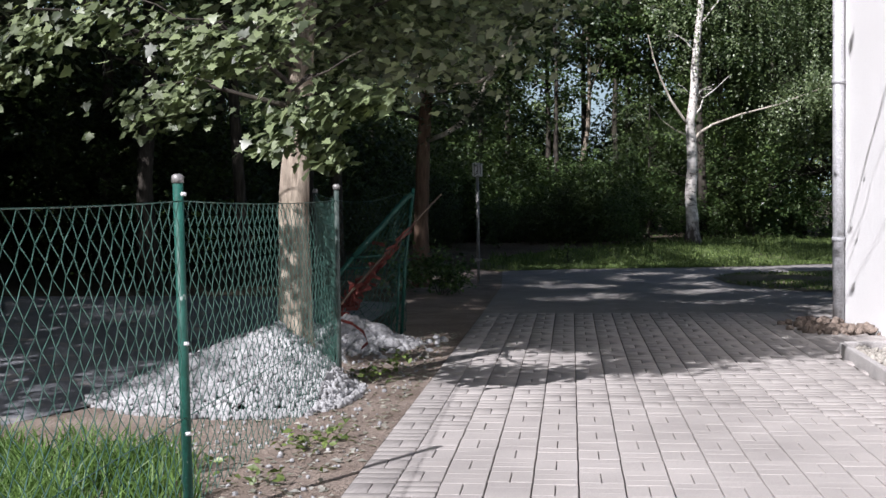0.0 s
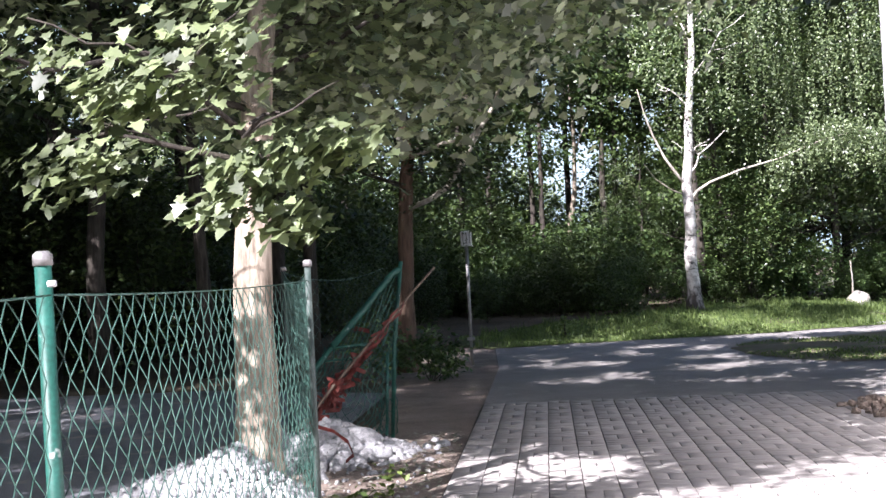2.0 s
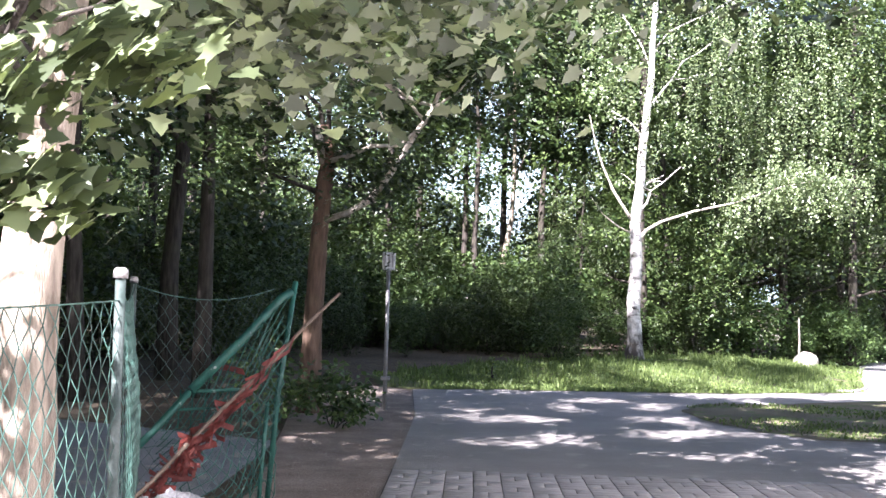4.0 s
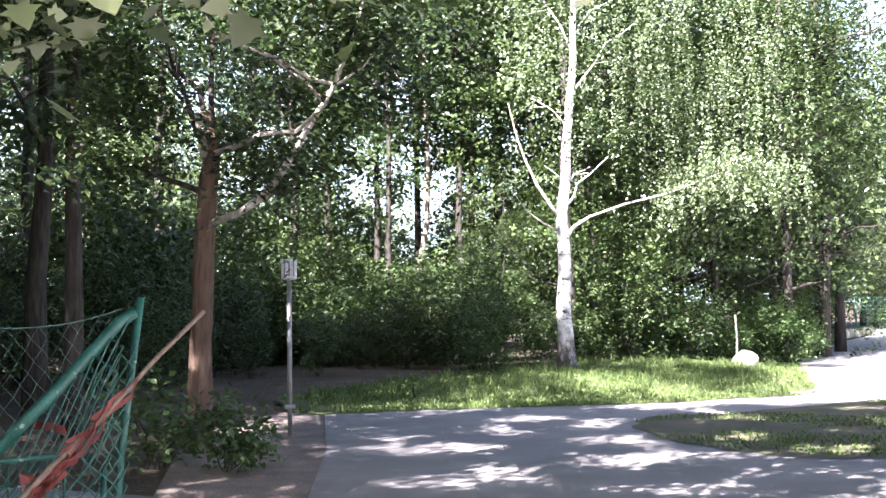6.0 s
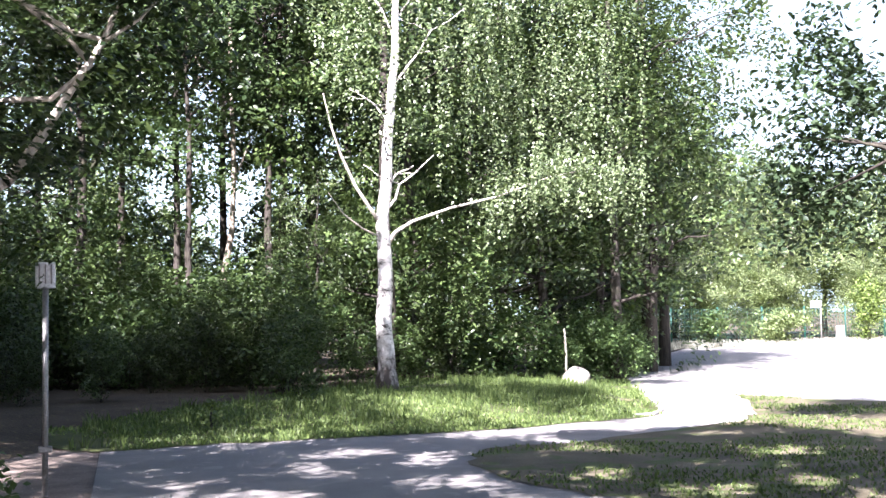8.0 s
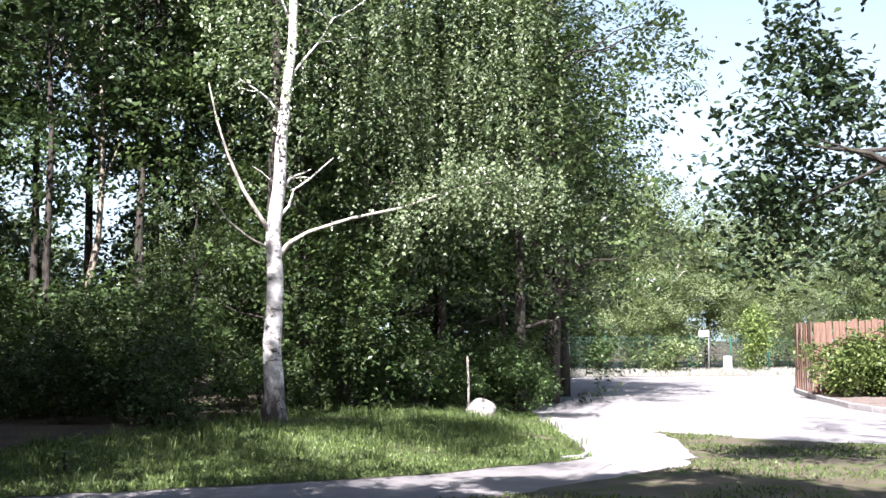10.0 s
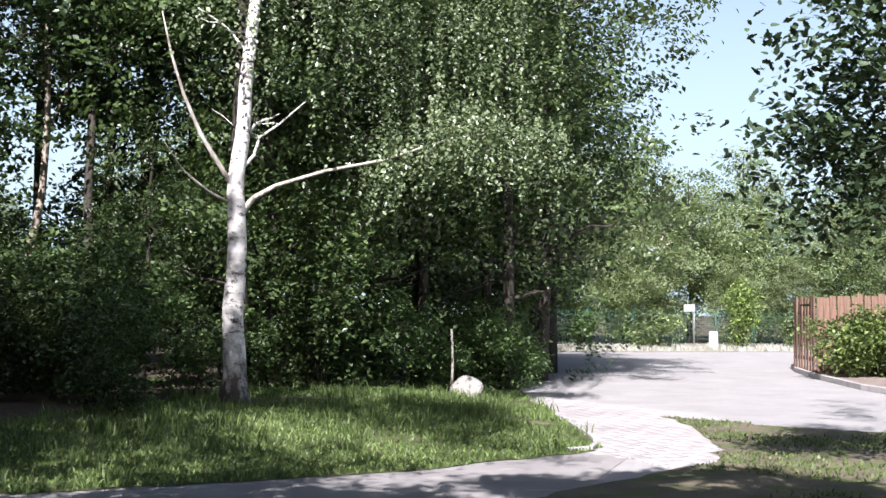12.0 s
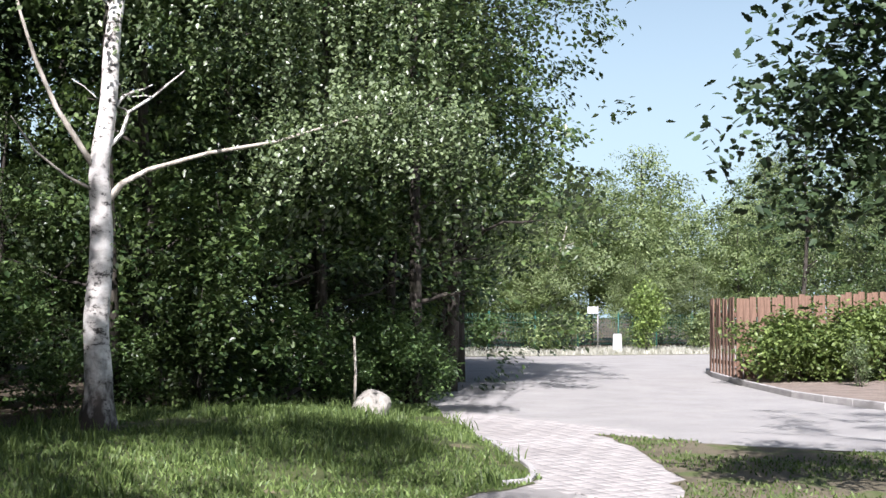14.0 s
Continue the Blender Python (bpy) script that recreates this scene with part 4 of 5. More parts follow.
mends = [(2.0, (0.2, -1.4, 2.15)), (2.2, (-0.4, -1.5, 2.5)), (2.4, (-1.4, -1.6, 2.6)), (2.1, (-1.0, -0.2, 2.25)), (2.6, (1.8, 0.6, 3.5)), (2.8, (1.6, 2.2, 4.2)), (3.2, (-2.6, 0.5, 4.2)), (3.4, (3.6, 0.4, 5.0)), (3.8, (0.8, 4.0, 5.5)), (4.0, (-2.2, 3.2, 6.0)), (4.6, (3.8, 2.8, 6.6)), (5.0, (1.0, -2.0, 6.4)), (5.6, (2.8, 3.6, 8.0)), (6.4, (-1.0, 2.4, 8.6)), (7, (2.0, 0.2, 9.0))]
maple = tree("maple_tree", "maple with pale furrowed trunk standing in a gravel heap", (MX, MY, 0.0), [(0, 0, -0.1), (-0.01, 0, 0.5), (-0.03, 0, 1.2), (0.02, 0.02, 2.0), (0.1, 0.1, 3.0), (0.3, 0.4, 4.6), (0.6, 0.8, 6.4), (0.9, 1.2, 8.4)], 0.148, mends, maple_leaves, M_bark, r1=0.03, sides=16, root=1.25, seed=4, twigs=3, limb_mat=M_bark_dark, limb_k=0.2)
child("low_spray", leaves("low_spray", low_pts, 0.072, M_maple, rngm, LOBED, LOBED_F, 1.0, 0.3, 0.35, face=1.4 * TO_SUN), maple, "hanging sprays of lobed leaves")
# mostly out of view, added to cast dappled shade on yard and lower boughs
child("upper_crown", leaves("upper_crown", around(can_hi, 22, (0.17, 0.17, 0.1), rngm) - np.array((MX, MY, 0)), 0.12, M_maple, rngm, LOBED, LOBED_F, 0.9, 0.6, group=22), maple)

# --- the tree with the bare limb by the marker post
rngo = np.random.default_rng(31)
# the first, high cluster is mostly unseen, enlarged to shade the lawn
c = np.concatenate([envelope(400, (1.0, 0.2, 8.0), (3.8, 3.2, 3.9), rngo, 0.3, 0.22, 0.5), envelope(60, (-1.6, 0.6, 4.6), (1.6, 1.2, 1.2), rngo, 0.2, 0.0, 0.9), envelope(50, (1.4, -0.3, 4.3), (1.3, 0.7, 0.9), rngo, 0.2, 0.0, 0.9), envelope(40, (0.9, -0.2, 3.3), (0.9, 0.7, 0.9), rngo, 0.2, 0.0, 1.0), envelope(26, (-0.9, 0.2, 3.3), (0.7, 0.6, 0.7), rngo, 0.2, 0.0, 1.0)])
along = [(0.75, -0.5, 2.75), (1.0, -0.5, 3.2), (1.25, -0.45, 3.5), (1.45, -0.5, 3.9), (1.6, -0.4, 4.2), (0.9, -0.45, 3.95), (0.45, -0.2, 3.4), (1.75, -0.5, 3.6), (1.5, -0.4, 3.2), (0.4, -0.1, 2.3), (0.7, 0.0, 2.0), (-0.5, 0.1, 3.7), (0.1, 0.2, 4.2)]
c = np.concatenate([c, around(along, 1, (0.1, 0.1, 0.1), rngo)])
lv = leaves("crown", around(c, 54, (0.2, 0.2, 0.12), rngo), 0.09, M_leaf2, rngo, up=0.6, group=54)
bare = tree("broken_tree", "reddish-barked tree with a broken top and pale bare limb", (-0.38, 19.9, height(-0.38, 19.9)), [(0, 0, -0.1), (0.02, 0, 1.0), (0.07, 0, 2.2), (0.10, 0, 2.75), (0.16, 0, 3.15), (0.05, 0, 3.55)], 0.125,
            [(3.1, (0.75, -0.3, 3.45)), (3.1, (-0.5, 0.2, 4.3)), (3.2, (0.1, 0.5, 5.6)), (3.3, (-0.9, 0.5, 5.2)), (2.7, (-0.8, 0.2, 3.0))], lv, M_bark_red, r1=0.085, sides=12, seed=9, limb_mat=M_bark_dark)
limb = Bars().add([(0.08, 0.0, 2.35), (0.42, -0.3, 2.46), (0.69, -0.5, 2.62), (0.92, -0.5, 2.95), (1.16, -0.5, 3.36), (1.40, -0.5, 3.75), (1.62, -0.5, 4.27), (1.85, -0.4, 5.2)], [0.04, 0.038, 0.044, 0.04, 0.034, 0.029, 0.022, 0.012], 9)
limb.add([(1.30, -0.5, 3.60), (1.12, -0.5, 3.80), (0.84, -0.5, 4.0), (0.62, -0.5, 4.15)], [0.025, 0.022, 0.016, 0.008], 7)
limb.add([(1.40, -0.5, 3.75), (1.7, -0.6, 3.95), (2.0, -0.6, 4.3)], [0.02, 0.014, 0.006], 6)
limb.add([(0.11, 0.00, 3.10), (0.42, -0.30, 3.16), (0.67, -0.50, 3.26), (1.01, -0.50, 3.28), (1.33, -0.50, 3.58)], [0.035, 0.03, 0.027, 0.024, 0.018], 7)
limb.add([(0.23, -0.70, 4.26), (0.54, -0.60, 4.12), (0.81, -0.50, 4.05), (1.18, -0.50, 3.83), (1.42, -0.50, 3.78)], [0.01, 0.018, 0.023, 0.024, 0.02], 7)
limb.add([(0.10, 0.00, 3.09), (0.05, -0.05, 3.30), (0.00, -0.10, 3.54)], [0.075, 0.06, 0.035], 9, 0.12, prng)
child("bare_limb", limb.mesh("bare_limb", M_bark_pale), bare, "pale bare forked limb")

# --- the birch on the lawn
rngk = np.random.default_rng(41)
BX, BY = 6.0, 29.3
BZ = height(BX, BY)


def rel(x, y, z):
    return (x - BX, y - BY, z - BZ)


bt = [(0, 0, -0.15), (0.0, 0, 0.4), (-0.03, 0, 1.2), (0.0, 0, 2.1), (-0.05, 0, 2.85), (0.04, 0, 3.6), (0.10, 0, 4.6), (0.22, 0, 5.8), (0.30, 0.1, 7.4), (0.25, 0.2, 10.0)]
spray = []
for i in range(230):
    t = rngk.uniform()
    spray.append((8.0 + 2.9 * t + rngk.normal() * 0.15, 29.6 + rngk.normal() * 0.4, 3.72 + 0.75 * math.sin(min(t * 1.25, 1) * 2.4) + rngk.normal() * 0.13))
top = envelope(270, (6.6, 29.5, 7.6), (2.3, 2.0, 2.9), rngk, 0.3, -0.05, 0.6)
hang = np.concatenate([strands(spray, 0.95, 0.032, rngk, 0.03), strands(top, 1.5, 0.04, rngk, 0.03),
                       strands(envelope(130, (9.6, 30.6, 7.2), (2.2, 1.5, 1.8), rngk, 0.2, 0.1, 0.8), 3.0, 0.035, rngk, 0.03),
                       around([(5.05, 29.2, 2.35), (5.3, 29.2, 2.2), (6.3, 29.2, 2.2), (5.2, 29.2, 2.9)], 26, (0.13, 0.13, 0.08), rngk)])
lv = leaves("crown", hang - np.array((BX, BY, BZ)), 0.066, M_birchleaf, rngk, up=0.1, droop=0.8, width=0.7, face=0.4 * TO_SUN)
birch = tree("birch_tree", "white-barked birch with drooping sunlit foliage", (BX, BY, BZ), bt, 0.165, [(3.5, rel(6.53, 29.3, 4.1)), (3.0, rel(6.9, 29.3, 4.3)), (4.6, rel(5.4, 29.3, 5.4)), (5.2, rel(7.6, 29.6, 7.0)), (6, rel(5.0, 29.8, 8.5)), (6.4, rel(8.4, 30.4, 8.2)), (7.5, rel(7.4, 29.0, 10))], lv, M_birch, r1=0.04, sides=14, root=1.5, seed=5, limb_k=0.22)
for nm, lb, pts_, rad_ in (
    ("bare_limb", "pale bare limb", [rel(5.98, 29.3, 3.0), rel(5.78, 29.3, 3.3), rel(5.48, 29.3, 3.75), rel(5.25, 29.3, 4.25), rel(5.08, 29.3, 4.75), rel(4.95, 29.3, 5.3)], [0.042, 0.034, 0.028, 0.022, 0.016, 0.008]),
    ("bare_limb", "thin drooping bare limb", [rel(5.95, 29.3, 2.85), rel(5.6, 29.25, 3.0), rel(5.25, 29.2, 3.25), rel(5.0, 29.2, 3.6)], [0.02, 0.017, 0.012, 0.006]),
    ("arm", "pale arching limb", [rel(6.02, 29.3, 2.72), rel(6.2, 29.3, 2.96), rel(6.5, 29.3, 3.14), rel(7.2, 29.35, 3.38), rel(8.1, 29.5, 3.6), rel(9.2, 29.6, 4.0), rel(10.2, 29.8, 4.2)], [0.05, 0.036, 0.026, 0.023, 0.02, 0.014, 0.007]),
):
    child(nm, Bars().add(pts_, rad_, 8).mesh(nm, M_bark_pale), birch, lb)

# --- the oak that overhangs the island
rngq = np.random.default_rng(51)
OX, OY = 11.6, 17.0
oc = np.concatenate([envelope(330, (12.5, 18.6, 7.4), (4.1, 4.1, 3.9), rngq, 0.2, 0.25, 0.85), around([(9.2, 21.9, 3.2), (9.4, 22.0, 2.8), (9.7, 22.0, 3.6), (10.0, 21.8, 3.9), (9.0, 21.6, 3.9), (9.5, 21.4, 4.4), (10.3, 21.9, 3.1), (10.6, 21.7, 2.7), (9.5, 22.1, 2.4), (9.3, 22.3, 3.0), (9.8, 21.6, 2.6), (9.9, 22.2, 3.3), (10.2, 21.4, 3.5), (10.4, 22.0, 4.2), (9.6, 21.8, 4.6)], 8, (0.24, 0.24, 0.24), rngq)])
lv = leaves("crown", around(oc, 52, (0.16, 0.16, 0.14), rngq) - np.array((OX, OY, 0)), 0.09, M_oakleaf, rngq, OAK, LOBED_F, 1.0, 0.5, 0.3)
tree("oak_tree", "oak with dark lobed leaves overhanging the grass", (OX, OY, 0), [(0, 0, -0.1), (0, 0, 1.5), (0.05, 0.1, 3.0), (0, 0.5, 5.0), (-0.1, 1.0, 8.0)], 0.26, [(2.8, (-2.4, 4.9, 3.6)), (3.0, (-1.2, 4.8, 3.0)), (3.4, (-3.4, 1.4, 5.6)), (4.0, (2.8, 2.4, 6.6)), (4.6, (-2.0, 4.2, 7.6)), (5.5, (1.6, 3.6, 9.0)), (3.0, (-2.2, 4.6, 2.9))], lv, M_bark_dark, r1=0.06, sides=14, seed=6, twigs=3)

# --- the wood
rngw = np.random.default_rng(61)
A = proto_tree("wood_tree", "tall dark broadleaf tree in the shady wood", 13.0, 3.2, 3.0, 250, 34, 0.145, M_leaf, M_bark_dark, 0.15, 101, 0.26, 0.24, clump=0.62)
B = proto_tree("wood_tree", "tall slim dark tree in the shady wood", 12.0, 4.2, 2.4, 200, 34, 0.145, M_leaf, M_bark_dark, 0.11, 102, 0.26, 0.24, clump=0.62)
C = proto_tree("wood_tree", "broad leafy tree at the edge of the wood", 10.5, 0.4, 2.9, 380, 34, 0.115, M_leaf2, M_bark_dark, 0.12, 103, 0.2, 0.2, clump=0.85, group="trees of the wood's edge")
spots_a, spots_b = [], []
tries = 0
taken = [(BX, BY), (-0.38, 19.9), (4.2, 36)]
while len(spots_a) + len(spots_b) < 40 and tries < 6000:
    tries += 1
    x, y = rngw.uniform(-24, 14), rngw.uniform(20.5, 50)
    if y < y_front(x) + (5.5 if x > 0 else 1.2) or x > 10 + (y - 34) * 0.35:
        continue
    if y > 29 and 0.08 * (y - 6.3) < x - 0.2 < 0.22 * (y - 6.3):
        continue
    if 0.3 < x < 3.4 and y < 31 or any((x - p) ** 2 + (y - q) ** 2 < 2.6 ** 2 for p, q in taken):
        continue
    taken.append((x, y))
    (spots_a if rngw.uniform() < 0.55 else spots_b).append((x, y, rngw.uniform(0.85, 1.2)))
for i in range(14):
    spots_a.append((rngw.uniform(-22, -8.5), rngw.uniform(7, 21), rngw.uniform(0.9, 1.15)))
# the first six are unseen trees, added to shade the gravel lot
spots_a += [(-8.0, 3.4, 0.75), (-7.4, 6.2, 0.95), (-9.6, 2.8, 1.0), (-7.2, 10.0, 1.0), (-9.5, 6.5, 1.05), (-11.5, 4.5, 1.1), (-4.9, 20.3, 1.0), (-7.4, 18.2, 1.05), (-2.6, 23.2, 0.95), (-6.6, 14.2, 1.0)]
spots_b += [(3.4, 35.0, 0.8), (5.2, 35.6, 0.95), (3.2, 38.0, 0.95), (6.8, 40.6, 1.0), (6.0, 38.5, 1.0), (4.9, 42.0, 1.1), (7.6, 44.0, 1.15), (2.2, 39.5, 1.0), (-3.4, 20.8, 1.0), (-1.9, 21.6, 1.05), (-6.0, 21.4, 1.1), (-8.6, 15.6, 1.0), (-4.2, 23.6, 1.0)]
# unseen ring of added trees behind the walk's start
for i in range(16):
    a_ = rngw.uniform(150, 395)
    spots_a.append((4 + 24 * math.cos(radians(a_)) * rngw.uniform(0.9, 1.2), -2 + 20 * math.sin(radians(a_)) * rngw.uniform(0.95, 1.2), rngw.uniform(0.75, 0.95)))
# drop trees that would block the sun from the maple and gravel heap
spots_a = [p for p in spots_a if not (p[1] < 3 and abs((p[0] + 1) * 0.8 - (p[1] - 8) * 0.6) < 6)]
place(A, spots_a, rngw)
place(B, spots_b, rngw)
edge = [(7.6, 33.6, 0.95), (9.4, 34.6, 1.0), (11.6, 35.6, 1.05), (13.6, 37.4, 1.0), (15.2, 40.0, 1.05), (17.0, 43.5, 1.0), (19.5, 47.5, 1.0), (10.8, 36.8, 1.15), (15.2, 37.6, 1.25), (17.2, 40.6, 1.2), (13.2, 40, 1.15), (5.6, 33.4, 0.42), (22.5, 54, 0.9), (17.5, 48.5, 1.1), (29.5, 41.5, 0.72), (33.5, 40.5, 0.8), (38.5, 44.5, 0.85), (43, 41, 0.9)]
place(C, edge, rngw)

# pale thin birch deep in the wood, pines at the road
tree("thin_birch", "thin pale birch trunk inside the wood", (4.0, 36, 0.25), [(0, 0, -0.2), (0.12, 0, 0.9), (0.05, 0, 1.8), (0.3, 0, 3.2), (0.36, 0, 4.4), (0.3, 0, 7), (0.3, 0.2, 10)], 0.10, [(4.2, (1.2, 0, 6)), (5, (-0.8, 0.2, 7.4))], None, M_bark, r1=0.04, seed=12)
for (x, y, h) in ((13.2, 35.4, 10), (15.6, 38.6, 11)):
    rngp = np.random.default_rng(int(x * 10))
    cc = envelope(130, (0.2, 0, h * 0.78), (2.0, 2.0, h * 0.24), rngp, 0.2, 0.0)
    lv = leaves("crown", around(cc, 30, (0.25, 0.25, 0.16), rngp), 0.11, M_leaf2, rngp)
    tree("pine_tree", "straight dark-barked pine beside the road", (x, y, height(x, y) - 0.03), [(0, 0, -0.1), (0.03, 0, 2), (0.0, 0, 4), (-0.05, 0, 7), (0, 0, h)], 0.13, [(z, (prng.uniform(-1.1, 1.1), prng.uniform(-1, 0.4), z + prng.uniform(-0.2, 0.5))) for z in np.linspace(1.8, h * 0.8, 12)], lv, M_bark_dark, r1=0.05, seed=int(x), group="pines")

# undergrowth
rngu = np.random.default_rng(71)
U1 = bush("undergrowth_bush", "leafy green bush at the wood's edge", (0, 0, 0), (1.1, 1.0, 0.95), 110, 26, 0.105, M_bush, rngu, group="undergrowth")
U2 = bush("undergrowth_bush", "tall loose green bush inside the wood", (0, 0, 0), (1.3, 1.2, 1.7), 150, 26, 0.115, M_leaf2, rngu, group="undergrowth")
s1, s2 = [], []
for x, y in ((8.2, 32.6), (9.2, 33.2), (10.0, 33.6), (11.2, 33.9), (12.2, 34.6), (7.0, 32.0), (13.4, 36.2), (14.6, 38.0), (16.2, 41.0), (6.2, 31.6), (4.6, 30.3), (12.9, 34.7), (14.2, 36.6), (15.4, 38.8), (12.4, 35.4), (17.0, 41.8), (18.6, 44.6)):
    s1.append((x, y + 0.25, rngu.uniform(0.55, 0.95)))
for i in range(44):
    x = rngu.uniform(-16, 12)
    y = y_front(x) + rngu.uniform(6.5 if x > 0 else 1.0, 16)
    if x > 9 + (y - 34) * 0.35 or (x > 0.5 and x < 3.0 and y < 27) or (0.075 * (y - 6.3) < x - 0.2 < 0.15 * (y - 6.3)):
        continue
    s2.append((x, y, rngu.uniform(0.7, 1.3)))
for i in range(40):
    s2.append((rngu.uniform(-16, 13), rngu.uniform(43, 55), rngu.uniform(1.0, 1.6)))
# bushes added to block haze light and darken the wood on the left
for i in range(26):
    s2.append((rngu.uniform(-21, -3.5), rngu.uniform(21.0, 27), rngu.uniform(0.9, 1.5)))
# these stand out of view, only to keep light off the left side
for i in range(10):
    s2.append((rngu.uniform(-15, -9), rngu.uniform(8, 20), rngu.uniform(0.9, 1.4)))
for i in range(34):
    x, y = rngu.uniform(-6, 5.2), rngu.uniform(24.5, 33)
    if y > y_front(x) + 3.2 and (x - BX) ** 2 + (y - BY) ** 2 > 2.2:
        s2.append((x, y, rngu.uniform(0.35, 0.7)))
for i in range(30):
    s1.append((rngu.uniform(-3.5, 5.5), rngu.uniform(33, 41), rngu.uniform(0.8, 1.5)))
place(U1, s1, rngu)
place(U2, s2, rngu)
bush("roadside_plant", "low leafy plant at the marker post's foot", (-0.05, 18.2, -0.02), (0.5, 0.35, 0.3), 46, 18, 0.085, M_bush, rngu, spread=0.1)
bush("roadside_plant", "low leafy plant beside the broken tree", (-0.75, 18.9, -0.02), (0.55, 0.4, 0.42), 46, 18, 0.085, M_bush, rngu, spread=0.1)
bush("sapling", "tiny bright sapling in the grass", (2.6, 25.5, 0.03), (0.16, 0.14, 0.24), 8, 12, 0.07, M_hedge, rngu, spread=0.06)

# ---------------------------------------------------------------- far side of the road
far_fence = thing("far_fence", "thin green wire fence beyond the road", "fence")
for i in range(9):
    x, y = 27.5 + i * 2.7, 59.5 + i * 0.5
    child("post", Bars().add([(x, y, -0.1), (x, y, 1.75)], 0.04, 8).mesh("post", M_green), far_fence)
bars = Bars()
for z in np.linspace(0.1, 1.65, 9):
    bars.add([(27.5, 59.5, z), (49.1, 63.5, z)], 0.006, 4)
for i in range(110):
    x = 27.5 + i * 21.6 / 110
    y = 59.5 + i * 4.0 / 110
    bars.add([(x, y, 0.1), (x, y, 1.65)], 0.006, 4)
child("wire_mesh", bars.mesh("wire_mesh", M_green), far_fence)

rngf = np.random.default_rng(81)
D = proto_tree("far_tree", "sunlit light-green tree beyond the road", 11.5, 0.2, 3.6, 560, 34, 0.19, M_farleaf, M_bark_dark, 0.16, 104, 0.36, 0.0, group="far trees")
fs = [(28, 66, 1.05), (33, 68, 1.0), (38, 69, 0.9), (43, 70, 0.85), (48, 70, 0.8), (54, 68, 0.95), (60, 64, 1.0), (30, 74, 1.25), (37, 77, 1.2), (45, 79, 1.1), (53, 78, 1.1), (62, 74, 1.1), (24, 63, 1.0), (21, 58, 0.95), (34, 62.5, 0.45), (41, 63.5, 0.42), (46, 65, 0.4), (66, 62, 1.0), (44, 52, 0.75), (50, 48, 0.9), (56, 50, 1.0), (47, 44, 0.7), (54, 40, 0.9), (20, 68, 1.2), (17, 72, 1.1), (12, 72, 0.7), (2, 70, 1.0), (-7, 68, 1.2), (-14, 66, 1.2), (-22, 62, 1.2), (-30, 56, 1.2), (10, 60, 0.55), (5, 58, 0.5), (-4, 58, 1.0), (36, 64, 0.6), (31, 63, 0.5), (27, 61, 0.7), (50, 66, 0.7), (57, 60, 0.7), (58, 46, 0.9), (48, 39, 0.8), (42, 40, 0.6), (38, 43, 0.55)]
place(D, fs, rngf)


# ---------------------------------------------------------------- stone edging at the lawn's tip
tip = thing("lawn_edging", "low pale stone edging round the lawn's tip", "edging", kind="structure")
ep = [(8.6, 25.3), (8.95, 25.36), (9.25, 25.7), (9.52, 26.15), (9.8, 26.75), (10.1, 27.5), (10.42, 28.25), (10.7, 28.9)]
for (a, b) in zip(ep, ep[1:]):
    a, b = Vector((*a, 0)), Vector((*b, 0))
    bm = bmesh.new()
    bevelled_box(bm, ((b - a).length - 0.01, 0.07, 0.12), Matrix.Translation((a + b) / 2) @ pose(0, 0, -0.02, 0, 0, math.degrees(math.atan2((b - a).y, (b - a).x))), 0.012)
    part("edging_stone", bm, M_kerb, tip)

# ---------------------------------------------------------------- small things beyond the road
rngz = np.random.default_rng(91)
bush("verge_bush", "rounded green bush before the far fence", (32.2, 57.6, 0), (1.5, 1.0, 0.75), 90, 24, 0.16, M_farleaf, rngz, spread=0.2)
bush("verge_bush", "narrow upright light-green bush on the verge", (36.6, 57.4, 0), (0.75, 0.7, 1.55), 110, 24, 0.14, M_hedge, rngz, spread=0.17)
bush("verge_bush", "small loose sapling on the verge", (40.0, 57.6, 0), (0.7, 0.6, 1.0), 60, 20, 0.15, M_farleaf, rngz, spread=0.2)
bush("verge_bush", "dark low bush on the verge", (28.2, 57.0, 0), (0.8, 0.7, 0.8), 60, 20, 0.15, M_bush, rngz, spread=0.2)
sign = thing("road_sign", "small white sign on a thin grey pole", "sign", (34.6, 58.2, 0))
child("pole", Bars().add([(0, 0, -0.1), (0, 0, 2.0)], 0.035, 8).mesh("pole", M_grey), sign)
bm = bmesh.new()
bevelled_box(bm, (0.56, 0.03, 0.3), pose(-0.3, -0.05, 1.82), 0.008)
part("plate", bm, M_white, sign, "plain white plate")
bm = bmesh.new()
bmesh.ops.create_cone(bm, cap_ends=True, segments=14, radius1=0.22, radius2=0.19, depth=0.8)
bmesh.ops.translate(bm, vec=(0, 0, 0.4), verts=bm.verts)
bm2 = part("bin", bm, M_white, None)
bm2.location = (35.5, 58.0, 0)
tagged(bm2, "pale bin standing on the verge", "bin")
dead = thing("dead_tree", "leaning pale dead trunk among the far trees", "tree", (35.4, 64.0, 0))
child("trunk", Bars().add([(0, 0, -0.1), (0.5, 0, 2.4), (0.95, 0, 3.7), (1.5, 0, 5.2), (1.75, 0, 6.0)], [0.10, 0.085, 0.07, 0.05, 0.03], 8).mesh("trunk", M_bark_pale), dead)
child("limb", Bars().add([(1.2, 0, 4.4), (1.9, 0.1, 5.0), (2.4, 0.1, 5.2)], [0.05, 0.035, 0.015], 6).mesh("limb", M_bark_pale), dead)


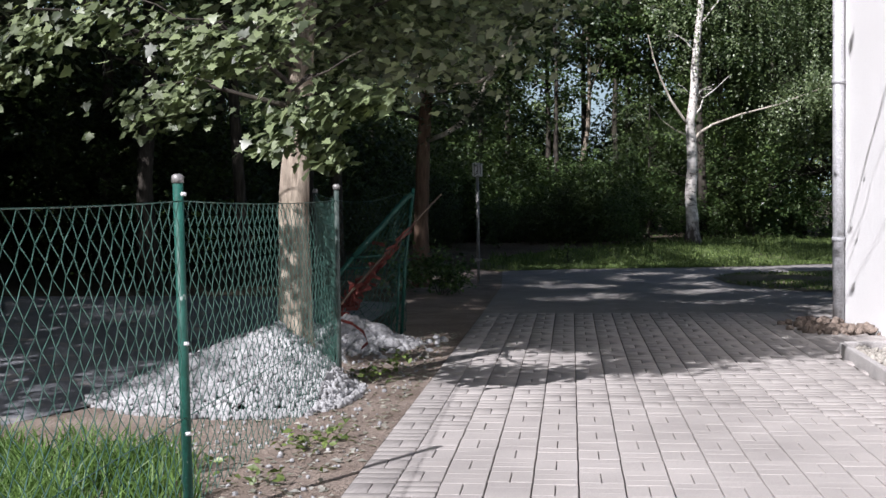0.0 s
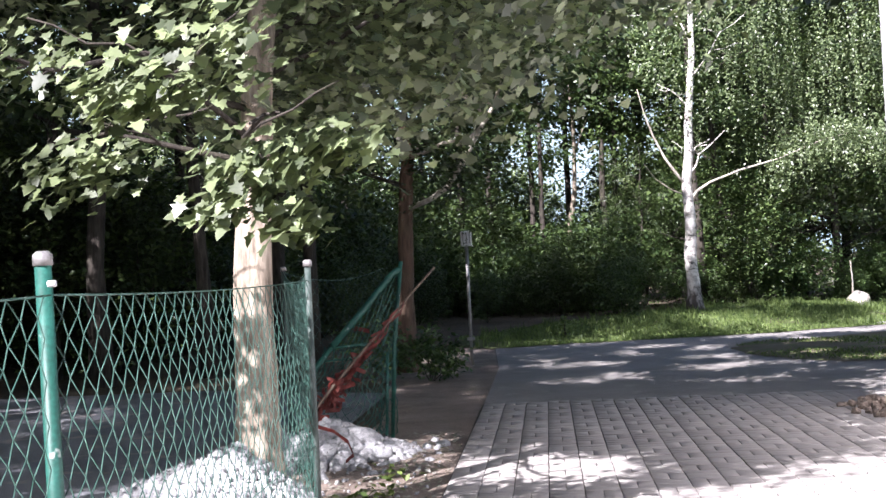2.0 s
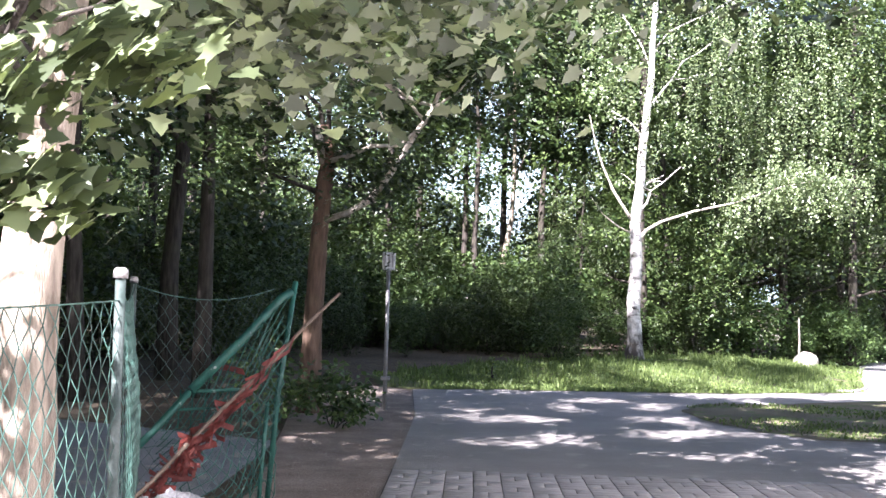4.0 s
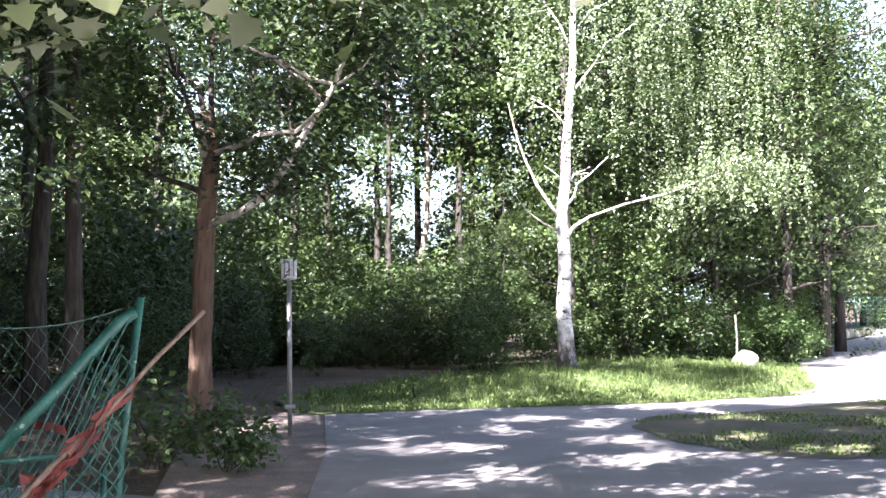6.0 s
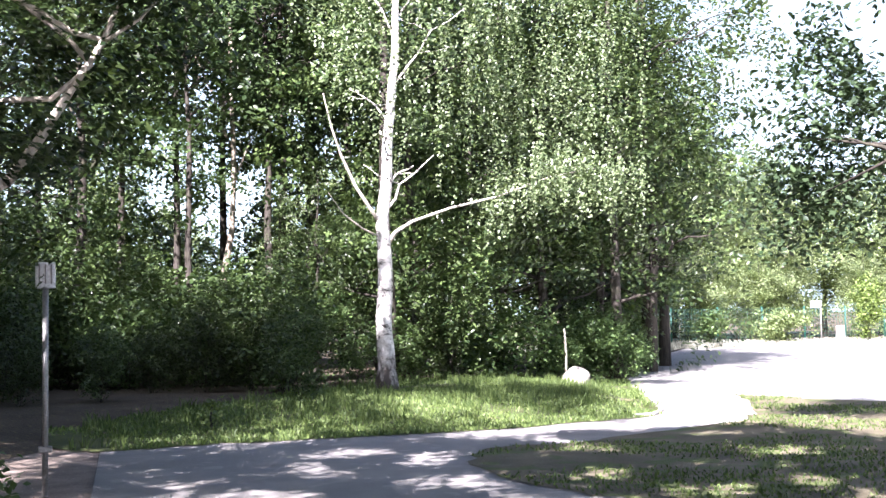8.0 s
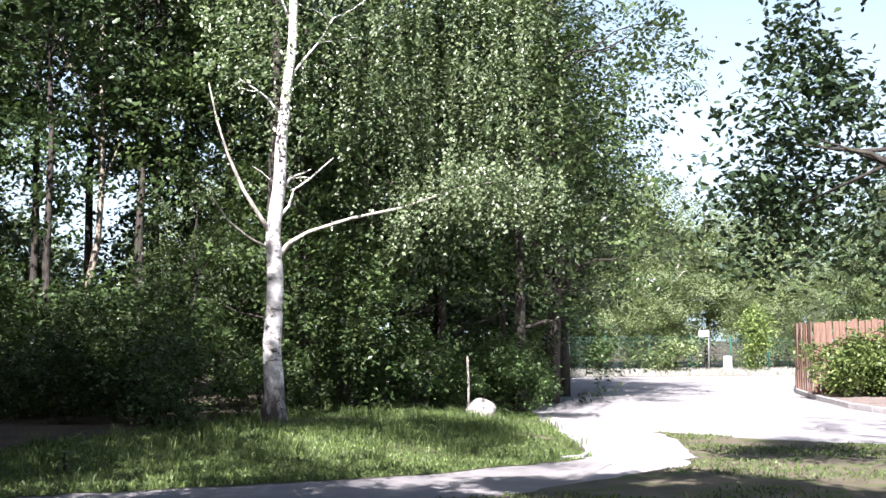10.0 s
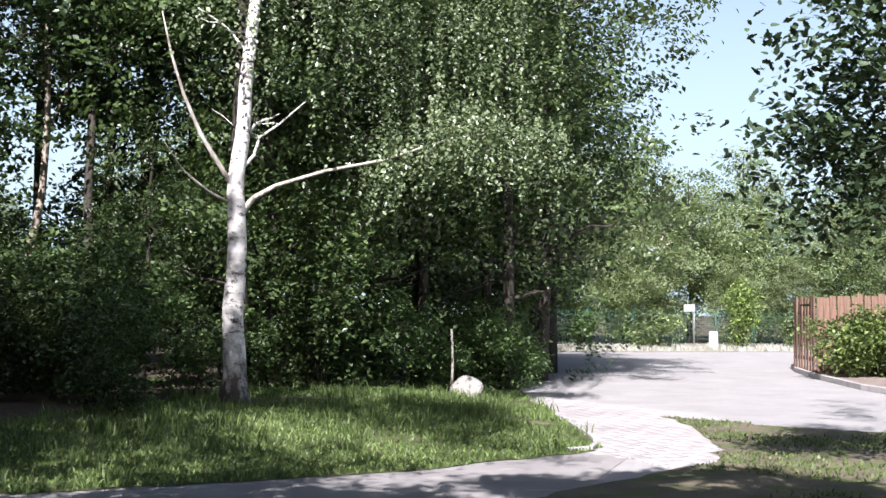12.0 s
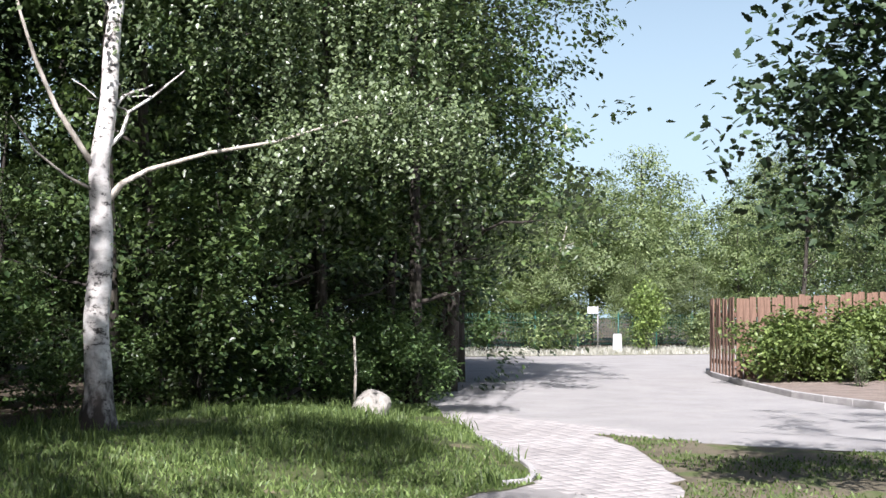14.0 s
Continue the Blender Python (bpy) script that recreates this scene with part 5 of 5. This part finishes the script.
# ---------------------------------------------------------------- pavers, each a block of its own
def paver_data(name, lx, ly):
    bm = bmesh.new()
    b = 0.0032
    lo = [bm.verts.new((sx * lx / 2, sy * ly / 2, -0.03)) for sx, sy in ((-1, -1), (1, -1), (1, 1), (-1, 1))]
    mi = [bm.verts.new((sx * lx / 2, sy * ly / 2, -b)) for sx, sy in ((-1, -1), (1, -1), (1, 1), (-1, 1))]
    hi = [bm.verts.new((sx * (lx / 2 - b), sy * (ly / 2 - b), 0)) for sx, sy in ((-1, -1), (1, -1), (1, 1), (-1, 1))]
    for k in range(4):
        k2 = (k + 1) % 4
        bm.faces.new((lo[k], lo[k2], mi[k2], mi[k]))
        bm.faces.new((mi[k], mi[k2], hi[k2], hi[k]))
    bm.faces.new(hi)
    bm.normal_update()
    me = bpy.data.meshes.new(name)
    bm.to_mesh(me)
    bm.free()
    me.materials.append(M_paver)
    return me


LONG_P, CROSS_P = paver_data("paver", 0.1075, 0.222), paver_data("paver", 0.2175, 0.1068)
TURN_P = math.atan(BR)
ux, uy = Vector((math.cos(TURN_P), -math.sin(TURN_P), 0)), Vector((math.sin(TURN_P), math.cos(TURN_P), 0))
pave_rng = random.Random(8)
slots = []
W_S, PERIOD = 0.226, 0.225 + 3 * 0.1075
org = Vector((edge_x(-4), -4, 0))
for i in range(0, 62):
    v0 = (i % 2) * PERIOD / 2 - PERIOD
    k = 0
    while True:
        v = v0 + k * PERIOD
        if v > 39:
            break
        k += 1
        u = (i + 0.5) * W_S
        cells = [(LONG_P, u - 0.0565, v + 0.1125), (LONG_P, u + 0.0565, v + 0.1125)] + [(CROSS_P, u, v + 0.225 + 0.1075 * (j + 0.5)) for j in range(3)]
        for me_p, uu, vv in cells:
            p = org + ux * uu + uy * vv
            if inside(p.x, p.y, yard) or inside(p.x, p.y, path_out):
                if not any(all(inside(p.x + ex, p.y + ey, lw) for ex, ey in ((0.25, 0), (-0.25, 0), (0, 0.25), (0, -0.25))) for lw in (lawn_in_a, lawn_in_b)) and not (p.y < 10.8 and p.x > 3.30 + 0.132 * (p.y - 8.9)) and p.x < 4.36 + max(0, p.y - 13.2) * 5:
                    if p.y < 14.9 - BR * (p.x - edge_x(14.9)) or p.x > 8.9:
                        slots.append((me_p, p))
near = sorted(range(len(slots)), key=lambda q: (slots[q][1] - Vector((1.3, 6.6, 0))).length)[:300]
near_set = set(near)
paving = bpy.data.objects["pavement"]
for q in near:
    me_p, p = slots[q]
    ob = new("paver", me_p)
    ob.parent = paving
    ob.matrix_local = pose(p.x, p.y, pave_rng.uniform(-0.003, 0.001), pave_rng.uniform(-0.35, 0.35), pave_rng.uniform(-0.35, 0.35), -math.degrees(TURN_P) + pave_rng.uniform(-0.5, 0.5))
pv, pf = [], []
proto_np = {me_p: (np.array([v.co[:] for v in me_p.vertices]), [list(f.vertices) for f in me_p.polygons]) for me_p in (LONG_P, CROSS_P)}
rot = np.array([[ux.x, uy.x, 0], [ux.y, uy.y, 0], [0, 0, 1]])
count = 0
for q, (me_p, p) in enumerate(slots):
    if q in near_set:
        continue
    co, fs_ = proto_np[me_p]
    pv.append(co @ rot.T + np.array((p.x, p.y, height(p.x, p.y) + pave_rng.uniform(-0.003, 0.001))))
    pf.append(np.array(fs_) + count)
    count += len(co)
rest = child("paver_field", np_mesh("paver_field", np.concatenate(pv), np.concatenate(pf), M_paver), paving, "weathered grey-pink concrete pavers")
tagged(rest, kind="stuff")
